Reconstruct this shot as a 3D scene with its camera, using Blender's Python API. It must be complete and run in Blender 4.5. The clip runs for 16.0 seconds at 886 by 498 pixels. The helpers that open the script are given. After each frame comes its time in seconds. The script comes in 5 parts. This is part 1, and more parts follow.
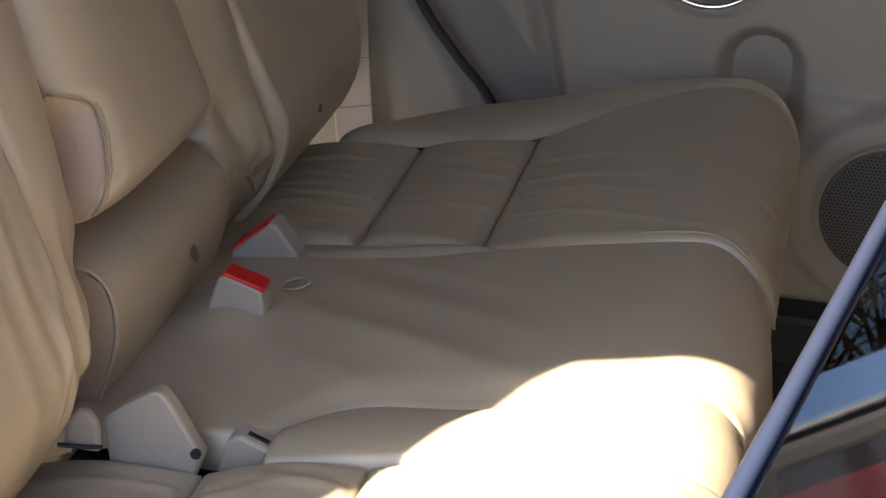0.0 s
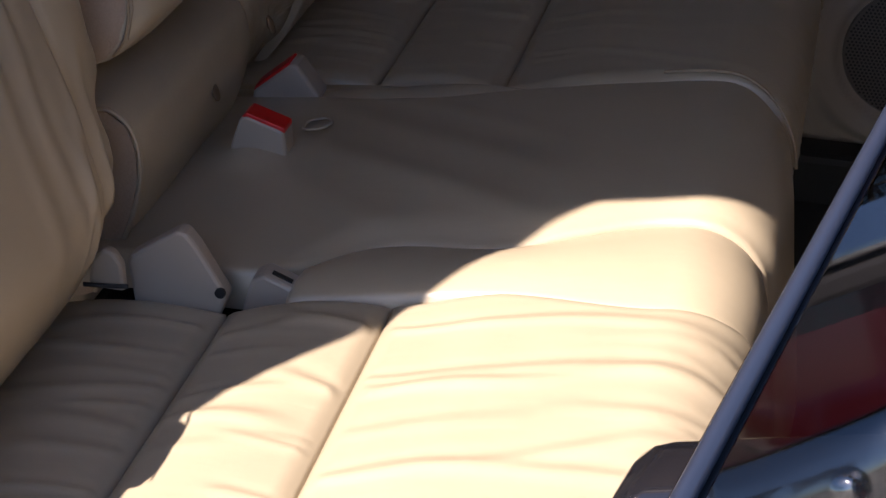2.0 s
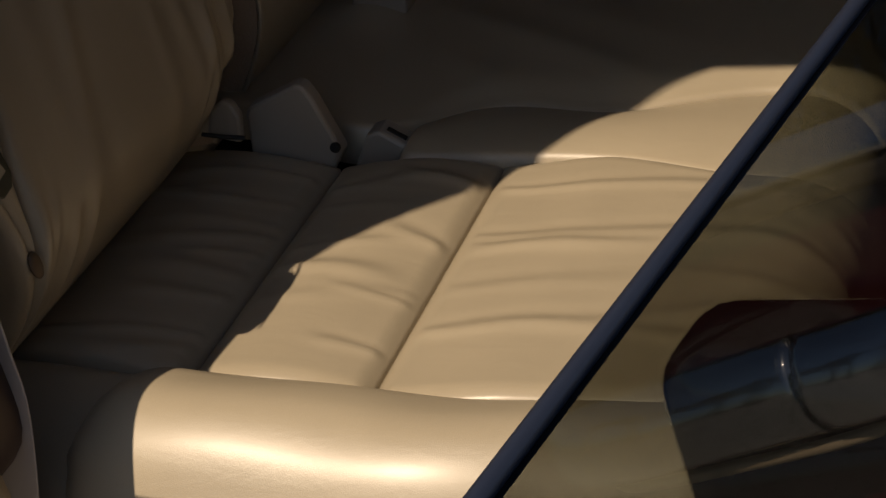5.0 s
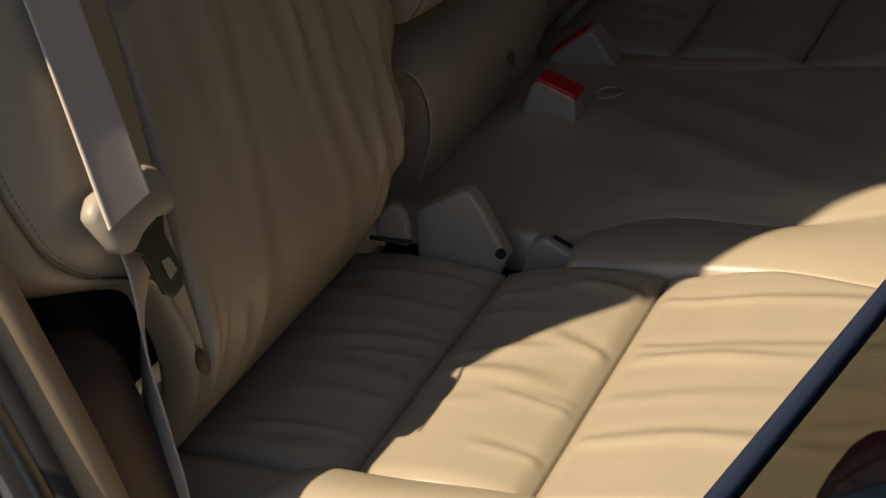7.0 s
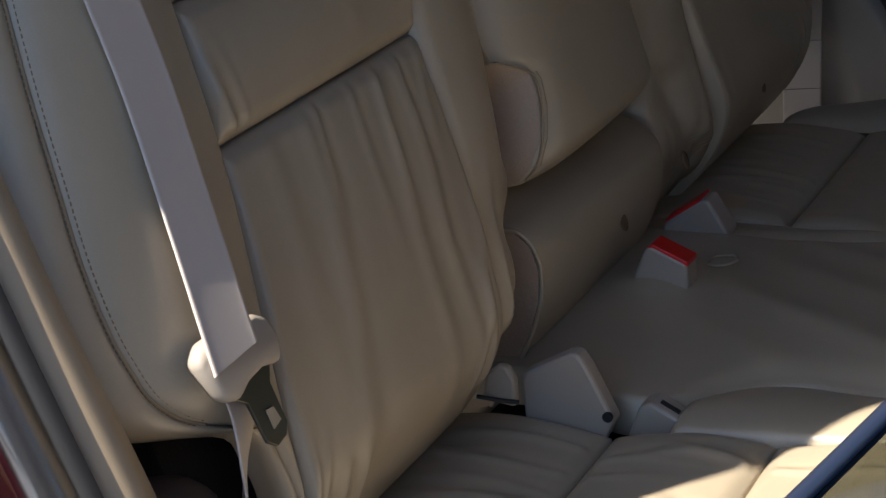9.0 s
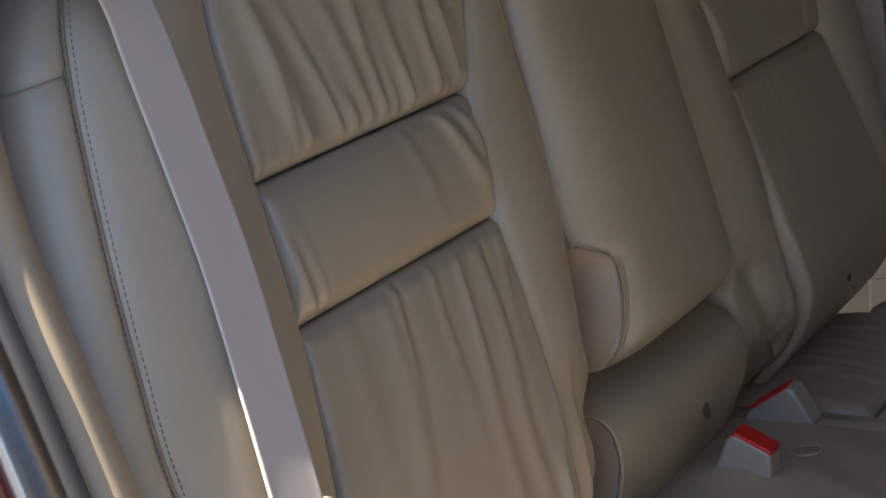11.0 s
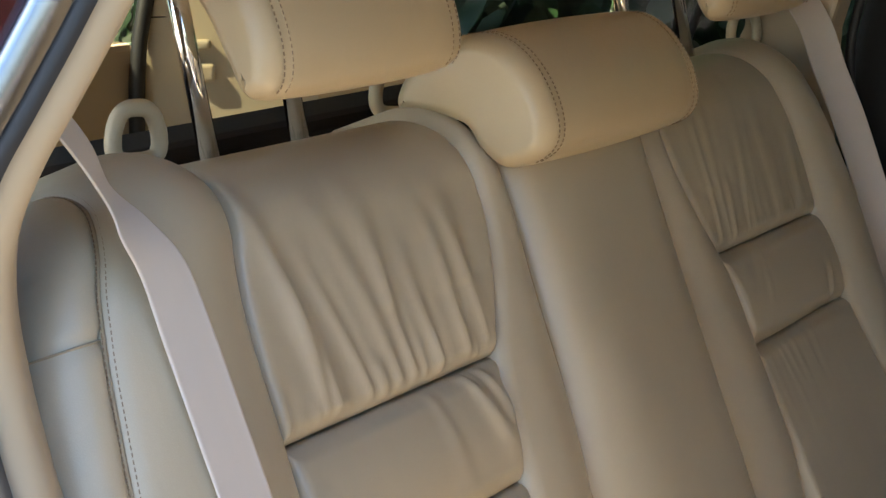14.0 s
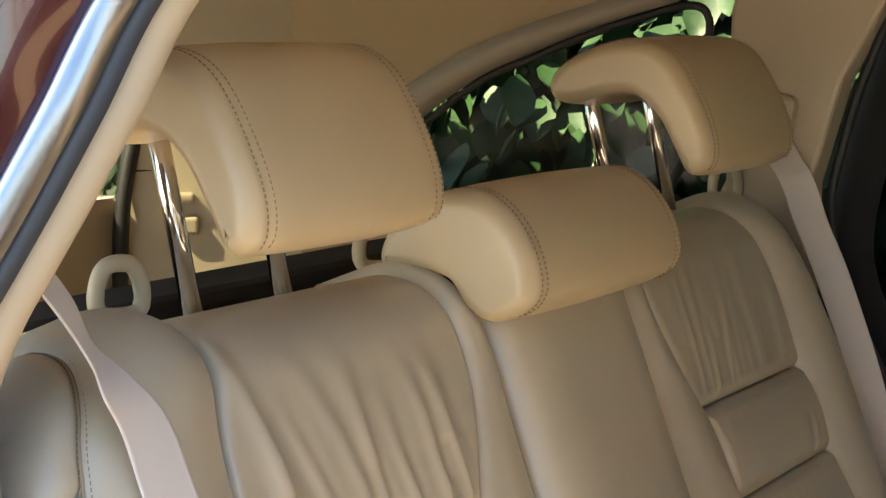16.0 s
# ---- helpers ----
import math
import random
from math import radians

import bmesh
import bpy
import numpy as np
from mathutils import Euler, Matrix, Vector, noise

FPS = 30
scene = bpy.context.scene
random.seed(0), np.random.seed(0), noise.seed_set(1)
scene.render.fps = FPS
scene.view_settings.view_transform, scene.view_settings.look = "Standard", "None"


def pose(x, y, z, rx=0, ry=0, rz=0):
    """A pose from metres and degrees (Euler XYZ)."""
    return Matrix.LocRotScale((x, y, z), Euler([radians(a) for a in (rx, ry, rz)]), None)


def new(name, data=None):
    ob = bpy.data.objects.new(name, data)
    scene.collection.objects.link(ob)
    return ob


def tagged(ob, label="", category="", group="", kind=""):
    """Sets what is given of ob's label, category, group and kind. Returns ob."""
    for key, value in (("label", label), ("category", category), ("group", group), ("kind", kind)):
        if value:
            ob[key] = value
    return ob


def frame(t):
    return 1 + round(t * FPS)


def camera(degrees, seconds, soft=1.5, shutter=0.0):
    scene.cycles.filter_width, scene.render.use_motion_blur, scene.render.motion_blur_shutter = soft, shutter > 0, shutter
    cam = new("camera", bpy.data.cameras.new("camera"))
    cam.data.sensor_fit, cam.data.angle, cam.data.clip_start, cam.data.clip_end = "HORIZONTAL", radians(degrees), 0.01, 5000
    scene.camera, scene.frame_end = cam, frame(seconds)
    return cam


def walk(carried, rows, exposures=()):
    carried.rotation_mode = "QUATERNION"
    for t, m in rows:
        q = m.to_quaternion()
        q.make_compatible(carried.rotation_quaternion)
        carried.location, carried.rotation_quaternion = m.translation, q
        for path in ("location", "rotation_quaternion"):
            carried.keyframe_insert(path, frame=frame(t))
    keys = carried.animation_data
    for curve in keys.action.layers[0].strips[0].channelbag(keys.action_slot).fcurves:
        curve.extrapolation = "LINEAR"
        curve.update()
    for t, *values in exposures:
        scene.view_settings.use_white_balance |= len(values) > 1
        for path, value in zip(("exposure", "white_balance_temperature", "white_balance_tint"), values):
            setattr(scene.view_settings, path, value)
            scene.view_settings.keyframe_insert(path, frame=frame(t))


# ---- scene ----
cam = camera(26.0, 16.0, soft=1.5)
PATH = [
    (0.0, pose(-1.4234, -0.0757, 1.3716, 66.370, -2.074, -77.497)),
    (0.5, pose(-1.4248, -0.0771, 1.3698, 65.337, -1.980, -77.418)),
    (1.0, pose(-1.4266, -0.0751, 1.3689, 64.187, -1.915, -77.430)),
    (1.5, pose(-1.4267, -0.0747, 1.3687, 62.950, -1.840, -77.279)),
    (2.0, pose(-1.4255, -0.0733, 1.3710, 61.613, -1.740, -77.035)),
    (2.5, pose(-1.4235, -0.0753, 1.3725, 60.302, -1.488, -76.699)),
    (3.0, pose(-1.4228, -0.0749, 1.3750, 59.064, -1.420, -76.335)),
    (3.5, pose(-1.4235, -0.0792, 1.3754, 58.032, -1.447, -75.674)),
    (6.0, pose(-1.4377, -0.0985, 1.3792, 58.319, -1.076, -69.777)),
    (6.5, pose(-1.4377, -0.0966, 1.3835, 59.217, -0.746, -68.274)),
    (7.0, pose(-1.4375, -0.0988, 1.3840, 60.366, -0.229, -67.404)),
    (7.5, pose(-1.4393, -0.1007, 1.3853, 61.537, -0.305, -66.549)),
    (8.0, pose(-1.4403, -0.1051, 1.3823, 62.927, -0.155, -65.618)),
    (8.5, pose(-1.4407, -0.1104, 1.3800, 64.242, 0.036, -64.545)),
    (9.0, pose(-1.4426, -0.1146, 1.3796, 65.484, 0.045, -63.360)),
    (11.5, pose(-1.4378, -0.1188, 1.3777, 72.328, 0.131, -60.368)),
    (12.0, pose(-1.4405, -0.1184, 1.3781, 73.586, 0.043, -60.224)),
    (12.5, pose(-1.4446, -0.1184, 1.3785, 74.849, 0.029, -60.000)),
    (13.0, pose(-1.4447, -0.1202, 1.3792, 76.081, 0.034, -59.846)),
    (13.5, pose(-1.4462, -0.1216, 1.3804, 77.456, 0.066, -59.727)),
    (14.0, pose(-1.4465, -0.1223, 1.3816, 78.813, 0.101, -59.723)),
    (14.5, pose(-1.4455, -0.1226, 1.3819, 80.107, 0.194, -59.863)),
    (15.0, pose(-1.4452, -0.1218, 1.3828, 81.234, 0.130, -59.980)),
    (15.5, pose(-1.4455, -0.1210, 1.3834, 82.246, 0.123, -60.093)),
    (16.0, pose(-1.4447, -0.1215, 1.3846, 83.292, 0.079, -60.218)),
]
EXPOSURE = [(0.0, 3.0, 5950, 11), (0.6, 2.88, 6100, 12), (1.0, 2.68, 6200, 14), (1.6, 2.12, 5800, 17), (2.1, 1.55, 5500, 18), (3.0, 0.98, 5650, 9), (3.7, 0.5, 5800, 10), (5.8, -0.4, 6600, 11),
            (6.2, -0.25, 6600, 11), (7.0, 0.55, 6150, 7), (8.0, 0.95, 5600, 6), (9.0, 1.5, 5300, 8), (11.5, 2.45, 5500, 8), (12.5, 2.85, 5600, 7), (13.2, 3.1, 5700, 5), (14.2, 3.38, 5950, 4), (16.0, 3.60, 6250, 6)]
walk(cam, PATH, EXPOSURE)

# ---------------------------------------------------------------- light
SUN = Vector((0.78, -0.55, -1.0)).normalized()      # the way the sunlight travels
world = bpy.data.worlds.new("sky")
scene.world = world
world.use_nodes = True
wn = world.node_tree.nodes
sky = wn.new("ShaderNodeTexSky")
sky.sky_type = "NISHITA"
sky.sun_disc = False
sky.sun_elevation = math.asin(-SUN.z)
sky.sun_rotation = math.atan2(-SUN.x, -SUN.y)
world.node_tree.links.new(sky.outputs[0], wn["Background"].inputs[0])
wn["Background"].inputs[1].default_value = 0.070
sun_data = bpy.data.lights.new("sun", "SUN")
sun_data.energy = 5.0
sun_data.angle = radians(0.53)
sun_data.color = (1.0, 0.785, 0.555)
sun = new("sun", sun_data)
sun.matrix_world = Matrix.Translation((-6, 4, 8)) @ SUN.to_track_quat("-Z", "Y").to_matrix().to_4x4()


# ---------------------------------------------------------------- materials
def material(name, colour, rough=0.5, metal=0.0, bump=0.0, grain=400.0, spread=0.06, stain=6.0, coat=0.0, voronoi=False, stretch=None, coat_rough=0.04, crease=0.0):
    """A Principled surface with fine relief, and colour and gloss that vary at a fine and a broad scale."""
    m = bpy.data.materials.new(name)
    m.use_nodes = True
    nt = m.node_tree
    b = nt.nodes["Principled BSDF"]
    b.inputs["Metallic"].default_value = metal
    b.inputs["Coat Weight"].default_value = coat
    b.inputs["Coat Roughness"].default_value = coat_rough
    tc = nt.nodes.new("ShaderNodeTexCoord")
    mp = nt.nodes.new("ShaderNodeMapping")
    if stretch:
        mp.inputs["Scale"].default_value = stretch
    nt.links.new(tc.outputs["Object"], mp.inputs[0])
    broad = nt.nodes.new("ShaderNodeTexNoise")
    broad.inputs["Scale"].default_value = stain
    broad.inputs["Detail"].default_value = 4
    nt.links.new(mp.outputs[0], broad.inputs["Vector"])
    fine = nt.nodes.new("ShaderNodeTexVoronoi" if voronoi else "ShaderNodeTexNoise")
    fine.inputs["Scale"].default_value = grain
    nt.links.new(mp.outputs[0], fine.inputs["Vector"])
    mix = nt.nodes.new("ShaderNodeMath")
    mix.operation = "MULTIPLY_ADD"
    nt.links.new(fine.outputs[0], mix.inputs[0])
    mix.inputs[1].default_value = 0.35
    nt.links.new(broad.outputs[0], mix.inputs[2])
    ramp = nt.nodes.new("ShaderNodeMapRange")
    ramp.inputs["From Min"].default_value, ramp.inputs["From Max"].default_value = 0.35, 1.0
    nt.links.new(mix.outputs[0], ramp.inputs["Value"])
    col = nt.nodes.new("ShaderNodeMix")
    col.data_type = "RGBA"
    lo = [max(0.0, c * (1 - spread)) for c in colour]
    hi = [min(1.0, c * (1 + spread)) for c in colour]
    col.inputs[6].default_value = (*lo, 1)
    col.inputs[7].default_value = (*hi, 1)
    nt.links.new(ramp.outputs[0], col.inputs[0])
    nt.links.new(col.outputs[2], b.inputs["Base Color"])
    rr = nt.nodes.new("ShaderNodeMapRange")
    rr.inputs["To Min"].default_value, rr.inputs["To Max"].default_value = max(0.02, rough - 0.08), min(1, rough + 0.08)
    nt.links.new(broad.outputs[0], rr.inputs["Value"])
    nt.links.new(rr.outputs[0], b.inputs["Roughness"])
    if bump:
        bp = nt.nodes.new("ShaderNodeBump")
        bp.inputs["Strength"].default_value = bump
        bp.inputs["Distance"].default_value = 0.001
        nt.links.new(fine.outputs[0], bp.inputs["Height"])
        nt.links.new(bp.outputs[0], b.inputs["Normal"])
        if crease:
            cm = nt.nodes.new("ShaderNodeMapping")
            cm.inputs["Scale"].default_value = (1.0, 0.35, 0.35)
            nt.links.new(tc.outputs["Object"], cm.inputs[0])
            cn = nt.nodes.new("ShaderNodeTexNoise")
            cn.inputs["Scale"].default_value = 70
            cn.inputs["Detail"].default_value = 5
            cn.inputs["Distortion"].default_value = 0.6
            nt.links.new(cm.outputs[0], cn.inputs["Vector"])
            cb = nt.nodes.new("ShaderNodeBump")
            cb.inputs["Strength"].default_value = crease
            cb.inputs["Distance"].default_value = 0.004
            nt.links.new(cn.outputs[0], cb.inputs["Height"])
            nt.links.new(cb.outputs[0], bp.inputs["Normal"])
    return m


def glass(name, tint, rough=0.0, ior=1.05):
    m = bpy.data.materials.new(name)
    m.use_nodes = True
    b = m.node_tree.nodes["Principled BSDF"]
    b.inputs["Base Color"].default_value = (*tint, 1)
    b.inputs["Roughness"].default_value = rough
    b.inputs["Transmission Weight"].default_value = 1.0
    b.inputs["IOR"].default_value = ior
    return m


def clear_pane(name, tint):
    """Thin tinted glass that lets the sunlight through, with a faint gloss."""
    m = bpy.data.materials.new(name)
    m.use_nodes = True
    nt = m.node_tree
    nt.nodes.remove(nt.nodes["Principled BSDF"])
    a, b, mix = nt.nodes.new("ShaderNodeBsdfTransparent"), nt.nodes.new("ShaderNodeBsdfGlossy"), nt.nodes.new("ShaderNodeMixShader")
    a.inputs[0].default_value = (*tint, 1)
    b.inputs["Roughness"].default_value = 0.02
    mix.inputs[0].default_value = 0.08
    nt.links.new(a.outputs[0], mix.inputs[1])
    nt.links.new(b.outputs[0], mix.inputs[2])
    nt.links.new(mix.outputs[0], nt.nodes["Material Output"].inputs[0])
    return m


LEATHER = material("leather", (0.388, 0.334, 0.240), 0.38, bump=0.10, grain=1500, spread=0.08, stain=9, voronoi=True, coat=0.30, coat_rough=0.28, crease=0.09)
PAD_LEATHER = material("headrest_leather", (0.415, 0.325, 0.195), 0.40, bump=0.10, grain=1500, spread=0.05, stain=12, voronoi=True, coat=0.15, coat_rough=0.35, crease=0.10)
FABRIC = material("perforated_fabric", (0.37, 0.29, 0.215), 0.75, bump=0.4, grain=520, spread=0.1, voronoi=True)
THREAD = material("thread", (0.20, 0.14, 0.085), 0.8)
BUTTON = material("button_plastic", (0.12, 0.08, 0.045), 0.5, spread=0.1)
# darker than the leather: the shade in the seams is put into this colour
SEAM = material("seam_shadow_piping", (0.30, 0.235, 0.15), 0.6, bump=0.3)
TRIM = material("beige_plastic", (0.36, 0.29, 0.195), 0.5, bump=0.08, grain=1400, spread=0.03)
GREY_TRIM = material("grey_beige_plastic", (0.30, 0.265, 0.215), 0.5, bump=0.12, grain=1200, spread=0.04)
BUCKLE = material("buckle_plastic", (0.36, 0.32, 0.265), 0.42, bump=0.1, grain=1200, spread=0.03)
RED = material("red_button", (0.55, 0.012, 0.012), 0.4, spread=0.05)
BLACK = material("black_rubber", (0.012, 0.012, 0.013), 0.6, bump=0.08)
BROWN = material("brown_leather", (0.075, 0.045, 0.030), 0.5, bump=0.1, grain=1200, spread=0.1, voronoi=True)
MATT_BLACK = material("matt_black_cloth", (0.005, 0.005, 0.005), 0.95, bump=0.5, grain=500, spread=0.2)
CARPET = material("dark_carpet", (0.018, 0.017, 0.016), 0.95, bump=1.0, grain=600, spread=0.3)
TAN_CARPET = material("tan_lining", (0.36, 0.27, 0.15), 0.9, bump=0.7, grain=700, spread=0.08)
HEADLINER = material("headliner_cloth", (0.40, 0.31, 0.19), 0.95, bump=0.8, grain=800, spread=0.05)
CREAM = material("cream_plastic", (0.44, 0.38, 0.26), 0.45, bump=0.08, grain=1200, spread=0.03)
CHROME = material("chrome", (0.85, 0.85, 0.86), 0.08, bump=0.0, metal=1.0, spread=0.02)
STEEL = material("dark_steel", (0.10, 0.105, 0.09), 0.35, metal=0.8, spread=0.1)
WEBBING = material("belt_webbing", (0.54, 0.485, 0.43), 0.48, bump=0.12, grain=900, spread=0.03, stretch=(6, 1, 1))
PAINT = material("maroon_paint", (0.045, 0.005, 0.009), 0.22, metal=0.2, coat=1.0, spread=0.08)
GLASS = glass("window_glass", (0.52, 0.57, 0.50), ior=1.17)
TINT = glass("tinted_glass", (0.10, 0.11, 0.10), ior=1.3)
FRONT_GLASS = glass("front_glass", (0.10, 0.11, 0.10), ior=1.9)
DOOR_GLASS = glass("door_glass", (0.185, 0.195, 0.165), ior=1.5)
EDGE_GLASS = material("ground_glass_edge", (0.02, 0.026, 0.045), 0.36, spread=0.1, coat=0.25)
SATIN = material("satin_moulding", (0.55, 0.57, 0.60), 0.22, metal=1.0, spread=0.03)
LIP = material("lip_rubber", (0.03, 0.028, 0.03), 0.6, spread=0.1)
GLOSS_BLACK = material("gloss_black", (0.010, 0.010, 0.013), 0.16, coat=0.6, spread=0.1)
DARK_CHROME = material("dark_chrome", (0.42, 0.43, 0.45), 0.07, metal=1.0, spread=0.05)
REAR_GLASS = clear_pane("rear_glass", (0.45, 0.46, 0.42))
LEAF = material("hedge_leaf", (0.016, 0.046, 0.011), 0.55, bump=0.2, grain=60, spread=0.5, stain=3)
TWIG = material("twig", (0.05, 0.038, 0.024), 0.8, bump=0.6, grain=80, spread=0.3)
CONCRETE = material("concrete", (0.20, 0.195, 0.185), 0.9, bump=1.0, grain=220, spread=0.3)


# ---------------------------------------------------------------- mesh helpers
def link(name, me, mat, parent=None, label="", smooth=True):
    me.materials.append(mat)
    for p in me.polygons:
        p.use_smooth = smooth
    ob = new(name, me)
    if parent:
        ob.parent = parent
    if label:
        ob["label"] = label
    return ob


def part(name, bm, mat, parent=None, label="", smooth=False):
    me = bpy.data.meshes.new(name)
    bmesh.ops.recalc_face_normals(bm, faces=bm.faces)
    bm.to_mesh(me)
    bm.free()
    return link(name, me, mat, parent, label, smooth)


def thing(name, label, category, group="", kind=""):
    return tagged(new(name), label, category, group, kind)


def grid_mesh(name, X, Y, Z, flip=False, close_u=False):
    """A mesh from three arrays of one shape (rows, columns)."""
    r, c = X.shape
    me = bpy.data.meshes.new(name)
    verts = np.stack([X, Y, Z], -1).reshape(-1, 3)
    faces = []
    for i in range(r - 1):
        for j in range(c if close_u else c - 1):
            k = (j + 1) % c
            f = (i * c + j, i * c + k, (i + 1) * c + k, (i + 1) * c + j)
            faces.append(f[::-1] if flip else f)
    me.from_pydata(verts.tolist(), [], faces)
    me.update()
    return me


def box(bm, m, sx, sy, sz, bevel=0.0, seg=2):
    """A box of that size about the pose m, its edges rounded."""
    made = bmesh.ops.create_cube(bm, size=1, matrix=m @ Matrix.Diagonal((sx, sy, sz, 1)))
    if bevel:
        edges = {e for v in made["verts"] for e in v.link_edges}
        bmesh.ops.bevel(bm, geom=list(edges), offset=bevel, segments=seg, affect="EDGES", profile=0.5)
    return bm


def tube(name, points, radius, mat, parent=None, label="", closed=False, res=8, flat=1.0):
    """A round bar along a smooth line; flat below 1 squashes it."""
    pts = [Vector(p) for p in points]
    n = len(pts)
    fine = []
    steps = 6 if n > 2 else 1
    for i in range(n if closed else n - 1):
        p0 = pts[(i - 1) % n] if closed or i > 0 else pts[0]
        p1, p2 = pts[i], pts[(i + 1) % n]
        p3 = pts[(i + 2) % n] if closed or i + 2 < n else pts[-1]
        for k in range(steps):
            a = k / steps
            fine.append(0.5 * ((2 * p1) + (p2 - p0) * a + (2 * p0 - 5 * p1 + 4 * p2 - p3) * a * a + (3 * p1 - p0 - 3 * p2 + p3) * a ** 3))
    if not closed:
        fine.append(pts[-1])
    m = len(fine)
    verts, faces = [], []
    up = Vector((0.13, 0.31, 0.94))
    for i, p in enumerate(fine):
        a = fine[(i - 1) % m] if closed or i else p
        b = fine[(i + 1) % m] if closed or i < m - 1 else p
        d = (b - a).normalized()
        side = d.cross(up).normalized()
        nor = side.cross(d).normalized()
        for k in range(res):
            w = 2 * math.pi * k / res
            verts.append(p + radius * (math.cos(w) * side + flat * math.sin(w) * nor))
    for i in range(m if closed else m - 1):
        for k in range(res):
            j = (i + 1) % m
            faces.append((i * res + k, i * res + (k + 1) % res, j * res + (k + 1) % res, j * res + k))
    if not closed:
        faces.append(tuple(range(res))[::-1])
        faces.append(tuple((m - 1) * res + k for k in range(res)))
    me = bpy.data.meshes.new(name)
    me.from_pydata([tuple(v) for v in verts], [], faces)
    return link(name, me, mat, parent, label)


def prism(bm, outline, m, depth, bevel=0.0):
    """A flat outline (x, y) drawn out to a depth along z of the pose m."""
    low = [bm.verts.new(m @ Vector((x, y, 0))) for x, y in outline]
    top = [bm.verts.new(m @ Vector((x, y, depth))) for x, y in outline]
    n = len(outline)
    fs = [bm.faces.new(low[::-1]), bm.faces.new(top)]
    for i in range(n):
        fs.append(bm.faces.new((low[i], low[(i + 1) % n], top[(i + 1) % n], top[i])))
    if bevel:
        bm.normal_update()
        edges = [e for e in {e for f in fs for e in f.edges} if e.calc_face_angle(0) > 0.5]
        bmesh.ops.bevel(bm, geom=edges, offset=bevel, segments=2, affect="EDGES", profile=0.5)
    return bm


def smooth01(a):
    a = np.clip(a, 0, 1)
    return a * a * (3 - 2 * a)


# ---------------------------------------------------------------- the seat's two surfaces
REC, TILT = radians(21.19), radians(7.18)
BACK_O = np.array((0.0, 0.3915, 0.62))
BACK_S = np.array((0.0, math.sin(REC), math.cos(REC)))
BACK_N = np.array((0.0, -math.cos(REC), math.sin(REC)))
CUSH_O = np.array((0.0, 0.40, 0.6248))
CUSH_S = np.array((0.0, -math.cos(TILT), math.sin(TILT)))
CUSH_N = np.array((0.0, math.sin(TILT), math.cos(TILT)))


def on_back(x, s, n=0.0):
    return Vector((x, 0, 0)) + Vector(BACK_O + s * BACK_S + n * BACK_N)


def on_cushion(x, s, n=0.0):
    return Vector((x, 0, 0)) + Vector(CUSH_O + s * CUSH_S + n * CUSH_N)


def folded(s, n, s1, r):
    """Past s1 the surface turns over a round edge of radius r, then goes straight down."""
    over = np.maximum(s - s1, 0)
    a = np.minimum(over / r, math.pi / 2)
    rest = np.maximum(over - r * math.pi / 2, 0)
    s2 = np.where(over > 0, s1 + (r + n) * np.sin(a), s)
    n2 = np.where(over > 0, (r + n) * np.cos(a) - r - rest, n)
    return s2, n2


def folds(x, s, seed, count, x0, x1, s0, s1, lean=0.0, width=0.006, amp=0.003, along="s"):
    """Soft creases of leather: ridges that start at s0, run towards s1 and fade."""
    rng = np.random.RandomState(seed)
    h = np.zeros_like(x)
    for k in range(count):
        c = x0 + (x1 - x0) * (k + 0.5 + rng.uniform(-0.8, 0.8)) / count
        ln = lean + rng.uniform(-0.12, 0.12)
        cur = rng.uniform(-0.5, 0.5)
        w = width * rng.uniform(0.6, 1.5)
        am = amp * rng.uniform(0.3, 1.0) * w / width
        far = rng.uniform(0.5, 1.15)
        sway, turn = rng.uniform(0.0015, 0.005), rng.uniform(0, 6.3)
        q = (s - s0) / (s1 - s0)
        centre = c + ln * (s - s0) + cur * (s - s0) ** 2 + sway * np.sin(turn + 32 * s)
        d = (x - centre) / (w * (0.6 + 0.9 * np.clip(q, 0, 1)))
        fade = smooth01(q / 0.06) * (1 - smooth01((q - far * 0.5) / (far * 0.5)))
        h += am * fade * (np.exp(-d * d) - 0.45 * np.exp(-((d - 1.5) / 1.1) ** 2))
    return h


def foot(s):
    """How far the backrest's foot turns in over the crease."""
    return 8.2 * np.maximum(0.13 - np.asarray(s, float), 0) ** 2


